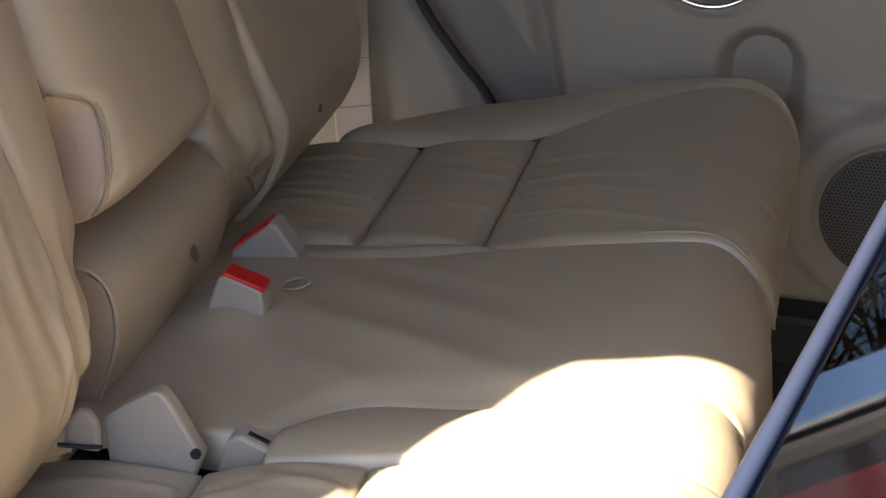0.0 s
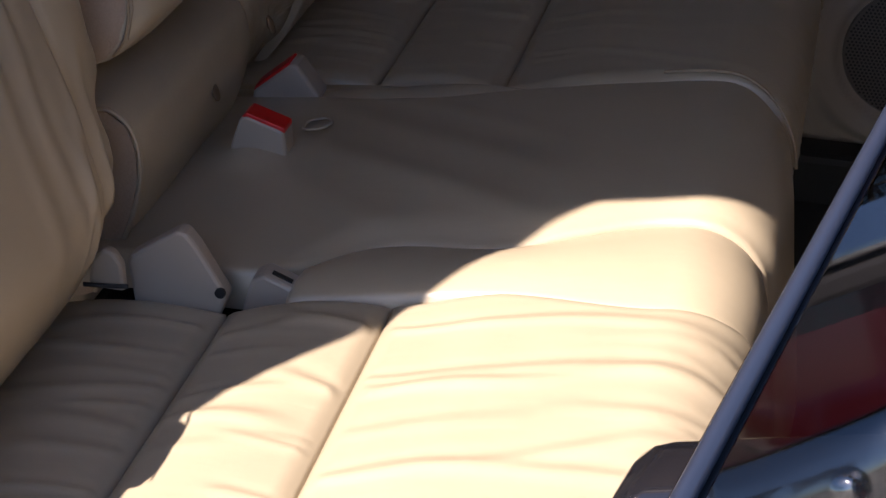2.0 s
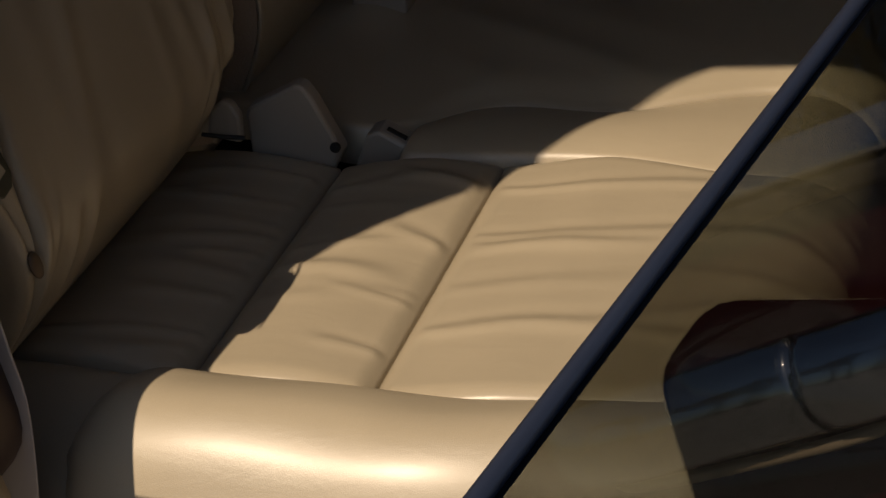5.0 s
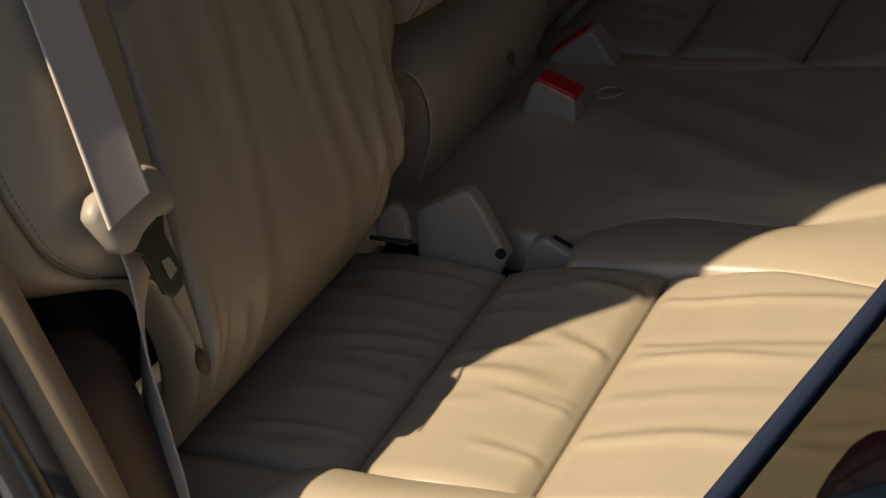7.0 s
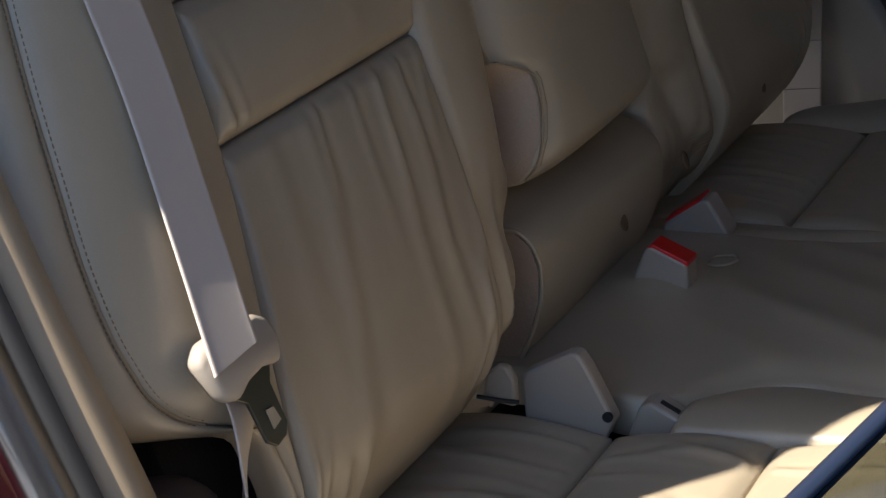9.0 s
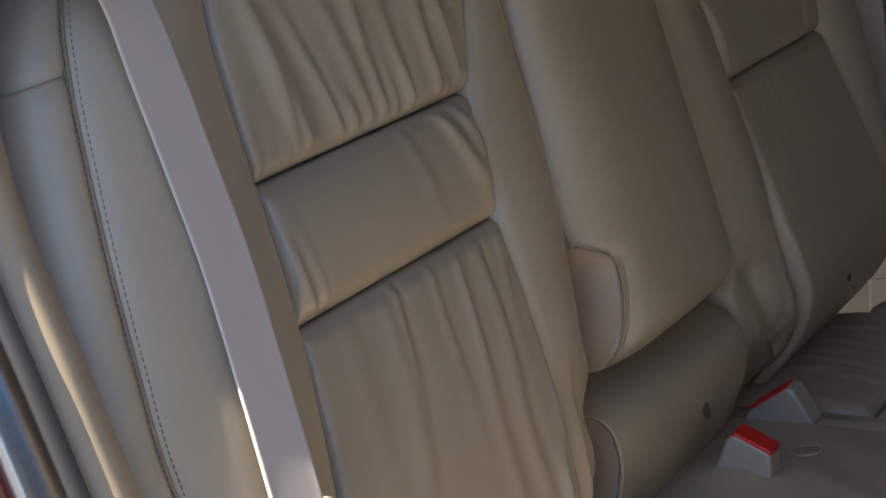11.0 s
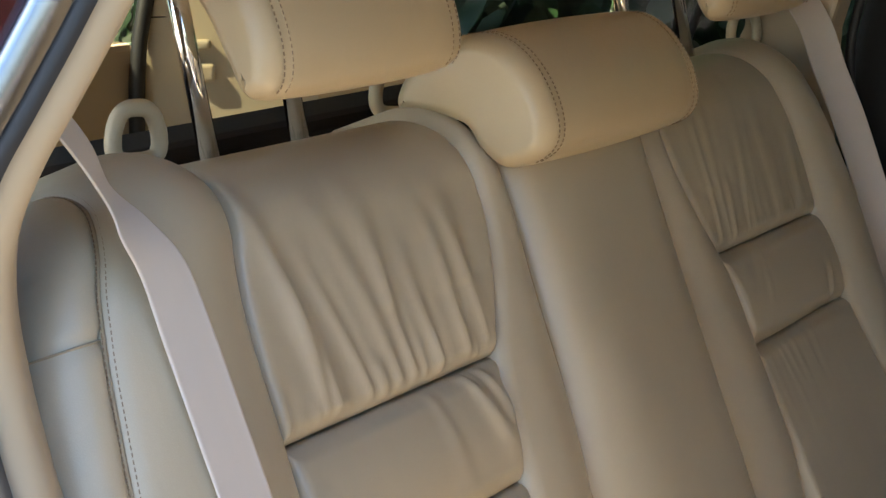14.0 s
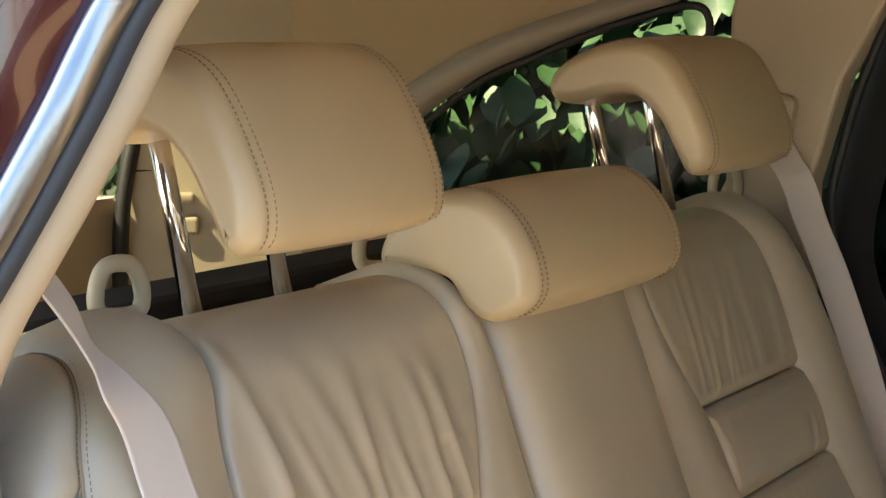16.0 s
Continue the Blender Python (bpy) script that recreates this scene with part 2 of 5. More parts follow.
def sheet(name, parent, mat, surface, xa, xb, sa, sb, nx, ns, height, rim=0.006, reach=0.014, deep=0.03, fold=None, mirror=False, label="", rims=(1, 1, 1, 1), curl=True, side=1.0):
    """One sewn panel: its edges dip into the seams round it. xa, xb: its sides, as functions of s; sa, sb: its ends, as functions of x's share."""
    u = np.concatenate([[0], np.linspace(0, 1, nx), [1]])
    v = np.concatenate([[0], np.linspace(0, 1, ns), [1]])
    U, V = np.meshgrid(u, v)
    S = sa(U) + (sb(U) - sa(U)) * V
    XA, XB = xa(S), xb(S)
    X = XA + (XB - XA) * U
    big = 9.0
    across = np.minimum(np.where(rims[0], (X - XA) * rims[0], big), np.where(rims[1], (XB - X) * rims[1], big))
    along = np.minimum(np.where(rims[2], S - sa(U), big), np.where(rims[3], sb(U) - S, big))
    fall = np.maximum(side * np.clip(1 - across / reach, 0, 1) ** 2, np.clip(1 - along / reach, 0, 1) ** 2)
    N = height(X, S) - rim * fall
    if surface == "back" and curl:
        N = N - foot(S)
    skirt = np.zeros_like(N)
    skirt[0, :] = skirt[-1, :] = 1
    skirt[:, 0] = skirt[:, -1] = 1
    N = N - deep * skirt
    if fold:
        S, N = folded(S, N, *fold)
    if mirror:
        X = -X
    o, a, n = (BACK_O, BACK_S, BACK_N) if surface == "back" else (CUSH_O, CUSH_S, CUSH_N)
    me = grid_mesh(name, X + o[0], o[1] + S * a[1] + N * n[1], o[2] + S * a[2] + N * n[2], flip=(surface == "back") == bool(mirror))
    return link(name, me, mat, parent, label)


def const(c):
    return lambda q: np.full_like(q, c)


def curve(*pts):
    """A smooth function through (q, value) pairs."""
    q0 = np.array([p[0] for p in pts], float)
    v0 = np.array([p[1] for p in pts], float)

    def f(q):
        q = np.asarray(q, float)
        i = np.clip(np.searchsorted(q0, q) - 1, 0, len(q0) - 2)
        h = q0[i + 1] - q0[i]
        a = np.clip((q - q0[i]) / h, 0, 1)
        t = np.gradient(v0, q0)
        return ((2 * a ** 3 - 3 * a ** 2 + 1) * v0[i] + (a ** 3 - 2 * a ** 2 + a) * h * t[i]
                + (-2 * a ** 3 + 3 * a ** 2) * v0[i + 1] + (a ** 3 - a ** 2) * h * t[i + 1])
    return f


# ---------------------------------------------------------------- backrests
TOP_FOLD = (0.568, 0.062)
TOP_END = 0.568 + 0.062 * math.pi / 2 + 0.05
INSERT_OUT = curve((-0.04, -0.538), (0.10, -0.543), (0.21, -0.527), (0.27, -0.512), (0.34, -0.499), (0.43, -0.493), (0.54, -0.487), (0.60, -0.470), (0.72, -0.462))
INSERT_IN = curve((-0.04, -0.275), (0.08, -0.262), (0.20, -0.243), (0.33, -0.233), (0.43, -0.218), (0.47, -0.198), (0.54, -0.174), (0.60, -0.174), (0.72, -0.18))
SIDE_SEAM = curve((-0.04, -0.539), (0.06, -0.542), (0.11, -0.55), (0.15, -0.554), (0.175, -0.564), (0.19, -0.592), (0.206, -0.621), (0.226, -0.643), (0.262, -0.657), (0.31, -0.661), (0.37, -0.655), (0.43, -0.647), (0.48, -0.638), (0.53, -0.627), (0.56, -0.616), (0.59, -0.597), (0.615, -0.581), (0.65, -0.571), (0.72, -0.567))
FAR_SEAM = curve((-0.04, -0.545), (0.06, -0.548), (0.11, -0.556), (0.16, -0.575), (0.22, -0.590), (0.30, -0.597), (0.36, -0.598), (0.44, -0.597), (0.54, -0.580), (0.60, -0.560), (0.66, -0.545), (0.72, -0.53))
INNER_EDGE = curve((-0.04, -0.265), (0.06, -0.258), (0.088, -0.244), (0.096, -0.226), (0.108, -0.209), (0.14, -0.189), (0.17, -0.178), (0.186, -0.160), (0.22, -0.158), (0.26, -0.150), (0.30, -0.137), (0.39, -0.123), (0.48, -0.124), (0.56, -0.124), (0.62, -0.138), (0.72, -0.15))


def stitches(name, pts, parent, gap=0.0042, size=0.0007, long=0.0026, mat=THREAD):
    """A row of short threads along a line, one mesh."""
    bm = bmesh.new()
    path = [Vector(p) for p in pts]
    run = 0.0
    for a, b in zip(path, path[1:]):
        d = b - a
        length = d.length
        if length < 1e-6:
            continue
        rot = d.to_track_quat("X", "Z").to_matrix().to_4x4()
        while run < length:
            p = a + d * (run / length)
            bmesh.ops.create_cube(bm, size=1, matrix=Matrix.Translation(p) @ rot @ Matrix.Diagonal((long, size, size, 1)))
            run += gap
        run -= length
    return part(name, bm, mat, parent)


def back_point(x, s, n):
    """A point of the backrest's skin, over the top edge too."""
    s2, n2 = folded(np.array(s), np.array(n), *TOP_FOLD)
    return on_back(x, float(s2), float(n2))


def outer_height(x, s, seam=SIDE_SEAM):
    q = (x - seam(s)) / (INSERT_OUT(s) - seam(s))
    wide = np.clip((INSERT_OUT(s) - seam(s)) / 0.12, 0, 1)
    return wide * (0.006 * (1 - q) + 0.080 * q * (1 - q)) - 0.006 * np.clip(1 - q, 0, 1) * smooth01((s - 0.53) / 0.08)


def side_turn(s):
    """How far the side swells out past its seam."""
    s = np.asarray(s, float)
    return 0.036 - 0.010 * smooth01((0.32 - s) / 0.14) - 0.016 * smooth01((0.23 - s) / 0.05) - 0.012 * smooth01((s - 0.56) / 0.10)


def seam_height(s, seam=SIDE_SEAM):
    return 0.006 * np.clip((INSERT_OUT(s) - seam(s)) / 0.12, 0, 1) - 0.006 * smooth01((np.asarray(s, float) - 0.53) / 0.08)


def inner_height(x, s, k=1.0):
    q = np.clip((x - INSERT_IN(s)) / (INNER_EDGE(s) - INSERT_IN(s)), 0, 1)
    h = 0.010 * np.sin(np.pi * (0.1 + 0.8 * q)) - 0.012 * q ** 4
    h += k * folds(x, s, 61, 4, -0.268, -0.205, 0.03, 0.30, lean=0.30, width=0.006, amp=0.0045) * smooth01((0.30 - s) / 0.08)
    low = smooth01((0.26 - s) / 0.12)
    h += low * (0.003 * k * np.sin(60 * (x + 0.9 * s)) * np.exp(-((s - 0.13) / 0.07) ** 2) - 0.012)
    return h


def backrest(mirror, seat):
    k = -1 if mirror else 1
    bm = bmesh.new()
    box(bm, Matrix.Translation(on_back(k * -0.405, 0.345, -0.095)) @ Matrix.Rotation(-REC, 4, "X"), 0.38, 0.07, 0.51, 0.02)
    t = part("backrest", bm, CARPET, seat, "backrest with dark carpeted rear shell")
    sg = 7 if mirror else 1
    inner = (lambda s: np.maximum(INNER_EDGE(s), -0.150 - 0.02 * smooth01((s - 0.15) / 0.05) * smooth01((0.26 - s) / 0.05))) if mirror else INNER_EDGE

    soft = 0.22 if mirror else 1.0
    seam = FAR_SEAM if mirror else SIDE_SEAM

    def upper(x, s):
        h = 0.004 * np.sin(np.pi * np.clip((s - 0.43) / 0.2, 0, 1)) + 0.001
        return h + (0.35 if mirror else 0.85) * (folds(x, s, 3 + sg, 10, -0.47, -0.205, 0.436, 0.62, lean=-0.17, width=0.0095, amp=0.0046) + folds(x, s, 5 + sg, 5, -0.38, -0.205, 0.49, 0.63, lean=-0.1, width=0.014, amp=0.0024) + folds(x, s, 6 + sg, 10, -0.485, -0.21, 0.436, 0.485, lean=-0.1, width=0.005, amp=0.0018))

    def middle(x, s):
        q = (s - 0.338) / 0.095
        return 0.007 * np.sin(np.pi * np.clip(q, 0, 1)) + folds(x, s, 11 + sg, 4, -0.33, -0.23, 0.433, 0.35, lean=-0.35, width=0.008, amp=0.004 * soft) + folds(x, s, 12 + sg, 2, -0.50, -0.46, 0.342, 0.42, lean=-0.2, width=0.006, amp=0.003)

    def lower(x, s):
        h = 0.008 * np.sin(np.pi * np.clip(s / 0.34, 0, 1)) 
        h = h + folds(x, s, 21 + sg, 4, -0.46, -0.25, 0.337, -0.02, lean=0.10, width=0.012, amp=0.0024 * soft) + folds(x, s, 25 + sg, 5, -0.40, -0.25, 0.337, 0.18, lean=0.15, width=0.006, amp=0.0022 * soft)
        h = h + folds(x, s, 22 + sg, 4, -0.31, -0.25, 0.07, 0.24, lean=0.25, width=0.007, amp=0.004 * soft)
        h = h + folds(x, s, 23 + sg, 4, -0.56, -0.50, 0.05, 0.16, lean=0.2, width=0.005, amp=0.003)
        return h

    io, ii = (lambda s: INSERT_OUT(s) + 0.0012), (lambda s: INSERT_IN(s) - 0.0012)
    sheet("upper_panel", t, LEATHER, "back", io, ii, const(0.4345), const(TOP_END), 110, 110, upper, fold=TOP_FOLD, mirror=mirror, rims=(2, 2, 1, 0), rim=0.008, side=0.35)
    sheet("middle_panel", t, LEATHER, "back", io, ii, const(0.3395), const(0.4325), 110, 50, middle, mirror=mirror, rims=(2, 2, 1, 1), rim=0.008, side=0.4)
    sheet("lower_panel", t, LEATHER, "back", io, ii, const(0.0), const(0.3375), 110, 120, lower, mirror=mirror, rims=(2, 2, 0, 1), rim=0.008, side=0.4)
    sheet("outer_bolster", t, LEATHER, "back", seam, INSERT_OUT, const(0.0), const(TOP_END), 40, 150, lambda x, s: outer_height(x, s, seam), fold=TOP_FOLD, mirror=mirror, rims=(1, 1, 0, 0), rim=0.004, reach=0.01)
    sheet("inner_bolster", t, LEATHER, "back", INSERT_IN, inner, const(0.0), const(TOP_END), 36, 150, (lambda x, s: inner_height(-np.abs(x), s, 0.3)) if mirror else inner_height, fold=TOP_FOLD, mirror=mirror, rims=(1, 1, 0, 0), rim=0.006, reach=0.012, deep=0.06)
    # the side, turned round from the seam to the rear
    sv = np.linspace(0.0, TOP_END, 120)
    av = np.concatenate([np.linspace(0, math.pi / 2, 14), np.full(6, math.pi / 2)])
    run = np.concatenate([np.zeros(14), np.linspace(0.01, 0.11, 6)])
    A, S = np.meshgrid(av, sv)
    R, _ = np.meshgrid(run, sv)
    grow = side_turn(S)
    R = R * (0.1 + 0.9 * smooth01((S - 0.20) / 0.14))
    X = seam(S) - grow * np.sin(A)
    N = seam_height(S, seam) - 0.0022 - grow * (1 - np.cos(A)) * 1.1 - R + 0.004 * np.sin(A * 2)
    N = N - 0.004 * np.exp(-((S - 0.534) / 0.0035) ** 2) - 0.002 * np.exp(-(A / 0.08) ** 2)
    N = N - foot(S)
    N = np.where(S > TOP_FOLD[0], np.maximum(N, -TOP_FOLD[1]), N)
    shoulder = float(seam(TOP_FOLD[0])) - float(side_turn(TOP_FOLD[0]))
    X = X + np.minimum(shoulder - X, 0) * smooth01(-N / TOP_FOLD[1]) * np.clip((S - TOP_FOLD[0]) / 0.02, 0, 1)
    S, N = folded(S, N, *TOP_FOLD)
    if mirror:
        X = -X
    link("side_panel", grid_mesh("side_panel", X, BACK_O[1] + S * BACK_S[1] + N * BACK_N[1], BACK_O[2] + S * BACK_S[2] + N * BACK_N[2], flip=not mirror), LEATHER, t)
    k = -1 if mirror else 1
    for off in (-0.0032, 0.0038):
        stitches("stitching", [back_point(k * (float(seam(s)) + off), s, float(seam_height(s, seam)) + (0.0002 if off > 0 else -0.0010) - float(foot(s))) for s in np.linspace(0.205, 0.66, 60)], t)
    # the groove's shade is drawn as a thin darker tube
    tube("seam_line", [back_point(k * float(seam(s)), s, float(seam_height(s, seam)) - 0.0026 - float(foot(s))) for s in np.linspace(0.20, 0.66, 40)], 0.0013, SEAM, t, "darker line for the shaded groove of the bolster's seam")
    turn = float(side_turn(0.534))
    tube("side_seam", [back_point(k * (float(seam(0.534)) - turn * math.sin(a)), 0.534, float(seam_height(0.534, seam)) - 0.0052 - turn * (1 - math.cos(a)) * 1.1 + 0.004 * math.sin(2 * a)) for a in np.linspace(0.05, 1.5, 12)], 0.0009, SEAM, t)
    for x, s in ((-0.552, 0.108), (-0.294, 0.102)) if not mirror else ((-0.150, 0.098), (-0.377, 0.101)):
        bm = bmesh.new()
        bmesh.ops.create_uvsphere(bm, u_segments=16, v_segments=8, radius=1, matrix=Matrix.Translation(on_back(k * x, s, (0.003 if not mirror else 0.004) - float(foot(s)))) @ Matrix.Rotation(REC, 4, "X").inverted() @ Matrix.Diagonal((0.0062, 0.0025, 0.0095, 1)))
        part("anchor_button", bm, BUTTON, t, "round brown child-seat anchor button", smooth=True)
    return t


def hinge_cover(seat):
    """The padded cover over the hinge at the backrest's lower outer corner."""
    bm = bmesh.new()
    box(bm, Matrix.Translation((-0.648, 0.474, 0.692)) @ Matrix.Rotation(-REC, 4, "X"), 0.095, 0.11, 0.165, 0.038, 5)
    part("hinge_cover", bm, BROWN, seat, "dark brown padded hinge cover", smooth=True)


near_seat = thing("rear_seat", "creased beige leather rear seat, its cushion half in sunlight", "seat", "rear seats")
far_seat = thing("rear_seat", "beige leather rear seat in shade beside the far door", "seat", "rear seats")
centre_seat = thing("rear_seat", "narrow beige leather centre seat with folded-up armrest", "seat", "rear seats")
backrest(False, near_seat)
backrest(True, far_seat)
hinge_cover(near_seat)

bm = bmesh.new()
box(bm, Matrix.Translation(on_back(0, 0.35, -0.115)) @ Matrix.Rotation(-REC, 4, "X"), 0.24, 0.06, 0.50, 0.02)
centre = part("armrest_backrest", bm, CARPET, centre_seat, "centre backrest with dark rear shell")


def pad_height(x, s):
    return 0.022 - 0.030 * np.abs(x / 0.135) ** 5 - 0.03 * smooth01((0.215 - s) / 0.05) ** 2 + 0.002 * np.sin(14 * x + 9 * s)


sheet("armrest_pad", centre, LEATHER, "back", curve((0.16, -0.124), (0.20, -0.118), (0.250, -0.106), (0.264, -0.106), (0.272, -0.118), (0.282, -0.136), (0.30, -0.140), (0.37, -0.130), (0.48, -0.122), (0.6, -0.122)), curve((0.16, 0.118), (0.262, 0.118), (0.285, 0.130), (0.6, 0.128)),
      const(0.178), const(0.60), 60, 90, pad_height, rim=0.008, reach=0.02, deep=0.06)
PAD_EDGE = [(0.180, -0.1190, -0.020), (0.190, -0.1185, -0.006), (0.210, -0.1160, 0.006), (0.235, -0.1105, 0.012), (0.256, -0.1065, 0.0125), (0.264, -0.1085, 0.011), (0.270, -0.116, 0.008), (0.277, -0.127, 0.004), (0.284, -0.1365, -0.002)]
bm = bmesh.new()
rows = []
for sv, xv, nv in PAD_EDGE:
    rows.append([bm.verts.new(on_back(xv - 0.0035 * (1 if q else 0) - 0.010 * q, sv, nv - 0.002 - 0.062 * q)) for q in (0.0, 0.12, 0.35, 0.65, 1.0)])
for ra, rb in zip(rows, rows[1:]):
    for i in range(4):
        bm.faces.new((ra[i], ra[i + 1], rb[i + 1], rb[i]))
part("armrest_side", bm, FABRIC, centre, "perforated fabric side of the armrest", smooth=True)
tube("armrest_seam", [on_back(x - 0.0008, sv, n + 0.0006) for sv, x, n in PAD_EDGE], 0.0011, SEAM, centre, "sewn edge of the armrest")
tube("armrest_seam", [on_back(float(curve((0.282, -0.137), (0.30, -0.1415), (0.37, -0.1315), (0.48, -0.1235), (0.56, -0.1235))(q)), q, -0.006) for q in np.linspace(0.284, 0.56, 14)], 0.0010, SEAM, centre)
stitches("stitching", [on_back(x + 0.003, sv, n + 0.0035) for sv, x, n in PAD_EDGE[1:6]], centre, gap=0.003, size=0.0005)


BLOCK = curve((-0.05, -0.165), (0.0, -0.105), (0.036, -0.060), (0.06, -0.038), (0.085, -0.021), (0.11, -0.012), (0.132, -0.012), (0.15, -0.026), (0.165, -0.05), (0.205, -0.08))


def block_height(x, s):
    return BLOCK(s) + 0.0 * x - 0.006 * np.abs(x / 0.14) ** 6


sheet("backing", centre, LEATHER, "back", const(-0.28), const(0.28), const(-0.06), const(0.40), 30, 30, lambda x, s: -0.075 + 0.03 * smooth01((np.abs(x) - 0.13) / 0.05) + 0.0 * s, deep=0.01)
sheet("lower_block", centre, LEATHER, "back", const(-0.145), const(0.133), const(-0.04), const(0.205), 50, 60, block_height, rim=0.004, reach=0.006, deep=0.05, curl=False)
bm = bmesh.new()
side = [(0.0, -0.108), (0.036, -0.066), (0.06, -0.0445), (0.085, -0.0275), (0.11, -0.0185), (0.132, -0.0185), (0.147, -0.029), (0.152, -0.045), (0.156, -0.13), (0.0, -0.17)]
vs = [bm.verts.new(on_back(-0.1485, s, n)) for s, n in side]
vs2 = [bm.verts.new(on_back(-0.136, s, n)) for s, n in side]
bm.faces.new(vs), bm.faces.new(vs2[::-1])
for i in range(len(side)):
    bm.faces.new((vs[i], vs[(i + 1) % len(side)], vs2[(i + 1) % len(side)], vs2[i]))
part("block_side", bm, FABRIC, centre, "perforated fabric side")
tube("piping", [on_back(-0.147, s, n + 0.002) for s, n in side[:8]], 0.0022, LEATHER, centre)
bm = bmesh.new()
bmesh.ops.create_uvsphere(bm, u_segments=16, v_segments=8, radius=1, matrix=Matrix.Translation(on_back(0.02, 0.089, -0.018)) @ Matrix.Rotation(-REC, 4, "X") @ Matrix.Diagonal((0.0065, 0.0025, 0.009, 1)))
part("anchor_button", bm, BUTTON, centre, "round brown anchor button", smooth=True)

# ---------------------------------------------------------------- cushions
FRONT_FOLD = (0.385, 0.055)
FRONT_END = 0.385 + 0.055 * math.pi / 2 + 0.16


def cushion(mirror, seat):
    bm = bmesh.new()
    k = -1 if mirror else 1
    box(bm, Matrix.Translation(on_cushion(k * -0.40, 0.15, -0.09)) @ Matrix.Rotation(-TILT, 4, "X"), 0.36, 0.50, 0.12, 0.02)
    t = part("cushion", bm, CARPET, seat, "cushion with dark base")
    g = 40 if mirror else 0
    end = FRONT_END - 0.145 if mirror else FRONT_END
    gs = 0.55 if mirror else 1.0
    xo = curve((-0.05, -0.515), (0.05, -0.520), (0.17, -0.522), (0.26, -0.521), (0.33, -0.512), (0.42, -0.500), (0.7, -0.50))
    outer = xo
    if mirror:
        xo = curve((-0.05, -0.505), (0.05, -0.505), (0.17, -0.527), (0.23, -0.575), (0.27, -0.613), (0.37, -0.672), (0.42, -0.655), (0.47, -0.61), (0.55, -0.58), (0.7, -0.58))
        outer = curve((-0.05, -0.56), (0.03, -0.636), (0.10, -0.692), (0.18, -0.728), (0.25, -0.742), (0.32, -0.735), (0.37, -0.715), (0.42, -0.685), (0.47, -0.635), (0.55, -0.60), (0.7, -0.60))
    xi = curve((-0.05, -0.222), (0.05, -0.224), (0.17, -0.206), (0.26, -0.200), (0.40, -0.214), (0.46, -0.195), (0.7, -0.19))

    def rear(x, s):
        return 0.010 * np.sin(np.pi * np.clip((s + 0.11) / 0.165, 0, 1)) + folds(x, s, 31 + g, 9, -0.50, -0.24, 0.048, -0.10, lean=0.1, width=0.006, amp=0.0026 * gs) + folds(x, s, 33 + g, 4, -0.50, -0.24, -0.10, 0.03, lean=0.1, width=0.007, amp=0.0026 * gs)

    def mid(x, s):
        return 0.009 * np.sin(np.pi * np.clip((s - 0.05) / 0.125, 0, 1)) + folds(x, s, 34 + g, 7, -0.42, -0.22, 0.054, 0.19, lean=0.1, width=0.008, amp=0.0022 * gs) + folds(x, s, 35 + g, 5, -0.50, -0.26, 0.174, 0.06, lean=-0.1, width=0.007, amp=0.0022 * gs)

    def front(x, s):
        return 0.012 * smooth01((s - 0.17) / 0.1) + folds(x, s, 37 + g, 8, -0.49, -0.21, 0.181, 0.50, lean=0.10, width=0.0075, amp=0.0021 * gs) + folds(x, s, 39 + g, 10, -0.47, -0.20, 0.52, 0.30, lean=-0.1, width=0.0055, amp=0.0012 * gs)

    a = lambda s: xo(s) + 0.0012
    b = lambda s: xi(s) - 0.0012
    sheet("rear_panel", t, LEATHER, "cushion", a, b, const(-0.115), const(0.0500), 90, 70, rear, mirror=mirror, rims=(1, 1, 0, 1), rim=0.006)
    sheet("middle_panel", t, LEATHER, "cushion", a, b, const(0.0520), const(0.1760), 90, 60, mid, mirror=mirror, rim=0.006)
    sheet("front_panel", t, LEATHER, "cushion", a, b, const(0.1780), const(end), 100, 150, front, fold=FRONT_FOLD, mirror=mirror, rims=(1, 1, 1, 0), rim=0.006)
    if not mirror:
        sheet("rear_flank", t, LEATHER, "cushion", const(-0.66), lambda s: xo(s) - 0.0012, const(-0.115), const(0.048), 40, 40,
              lambda x, s: 0.004 - 1.9 * np.maximum(-0.53 - x, 0) ** 1.6, rims=(0, 1, 0, 0), rim=0.006, deep=0.12)
    # the bolster along the outside, rounded down to the sill, its rear end round
    sv = np.linspace(-0.05 if mirror else 0.020, end, 130)
    uv = np.linspace(0, 1, 46)
    U, S = np.meshgrid(uv, sv)
    if not mirror:
        S = S - 0.05 * U * (1 - smooth01((S - 0.02) / 0.12))
    prof_x = curve((0, 0.0), (0.08, -0.008), (0.35, -0.05), (0.6, -0.095), (0.8, -0.125), (1.0, -0.128))
    prof_n = curve((0, -0.006), (0.06, 0.008), (0.25, 0.026), (0.45, 0.022), (0.7, -0.035), (1.0, -0.20))
    close = np.clip((S - 0.020 + 0.05 * U) / 0.05, 0, 1) if not mirror else np.clip((S + 0.05) / 0.05, 0, 1)
    rnd = np.sqrt(np.maximum(1 - (1 - close) ** 2, 0.0))
    X = xo(S) + prof_x(U) * ((0.55 + 0.45 * rnd) if not mirror else np.maximum(xo(S) - outer(S), 0.012) / 0.128)
    N = prof_n(U) * (0.5 if mirror else 1.0)
    N = N + 0.0008 * np.sin(40 * S + 9 * U)
    N = np.where(N > -0.006, -0.006 + (N + 0.006) * rnd, N - 0.02 * (1 - rnd))
    if not mirror:
        N = N - 0.05 * (1 - rnd) ** 2
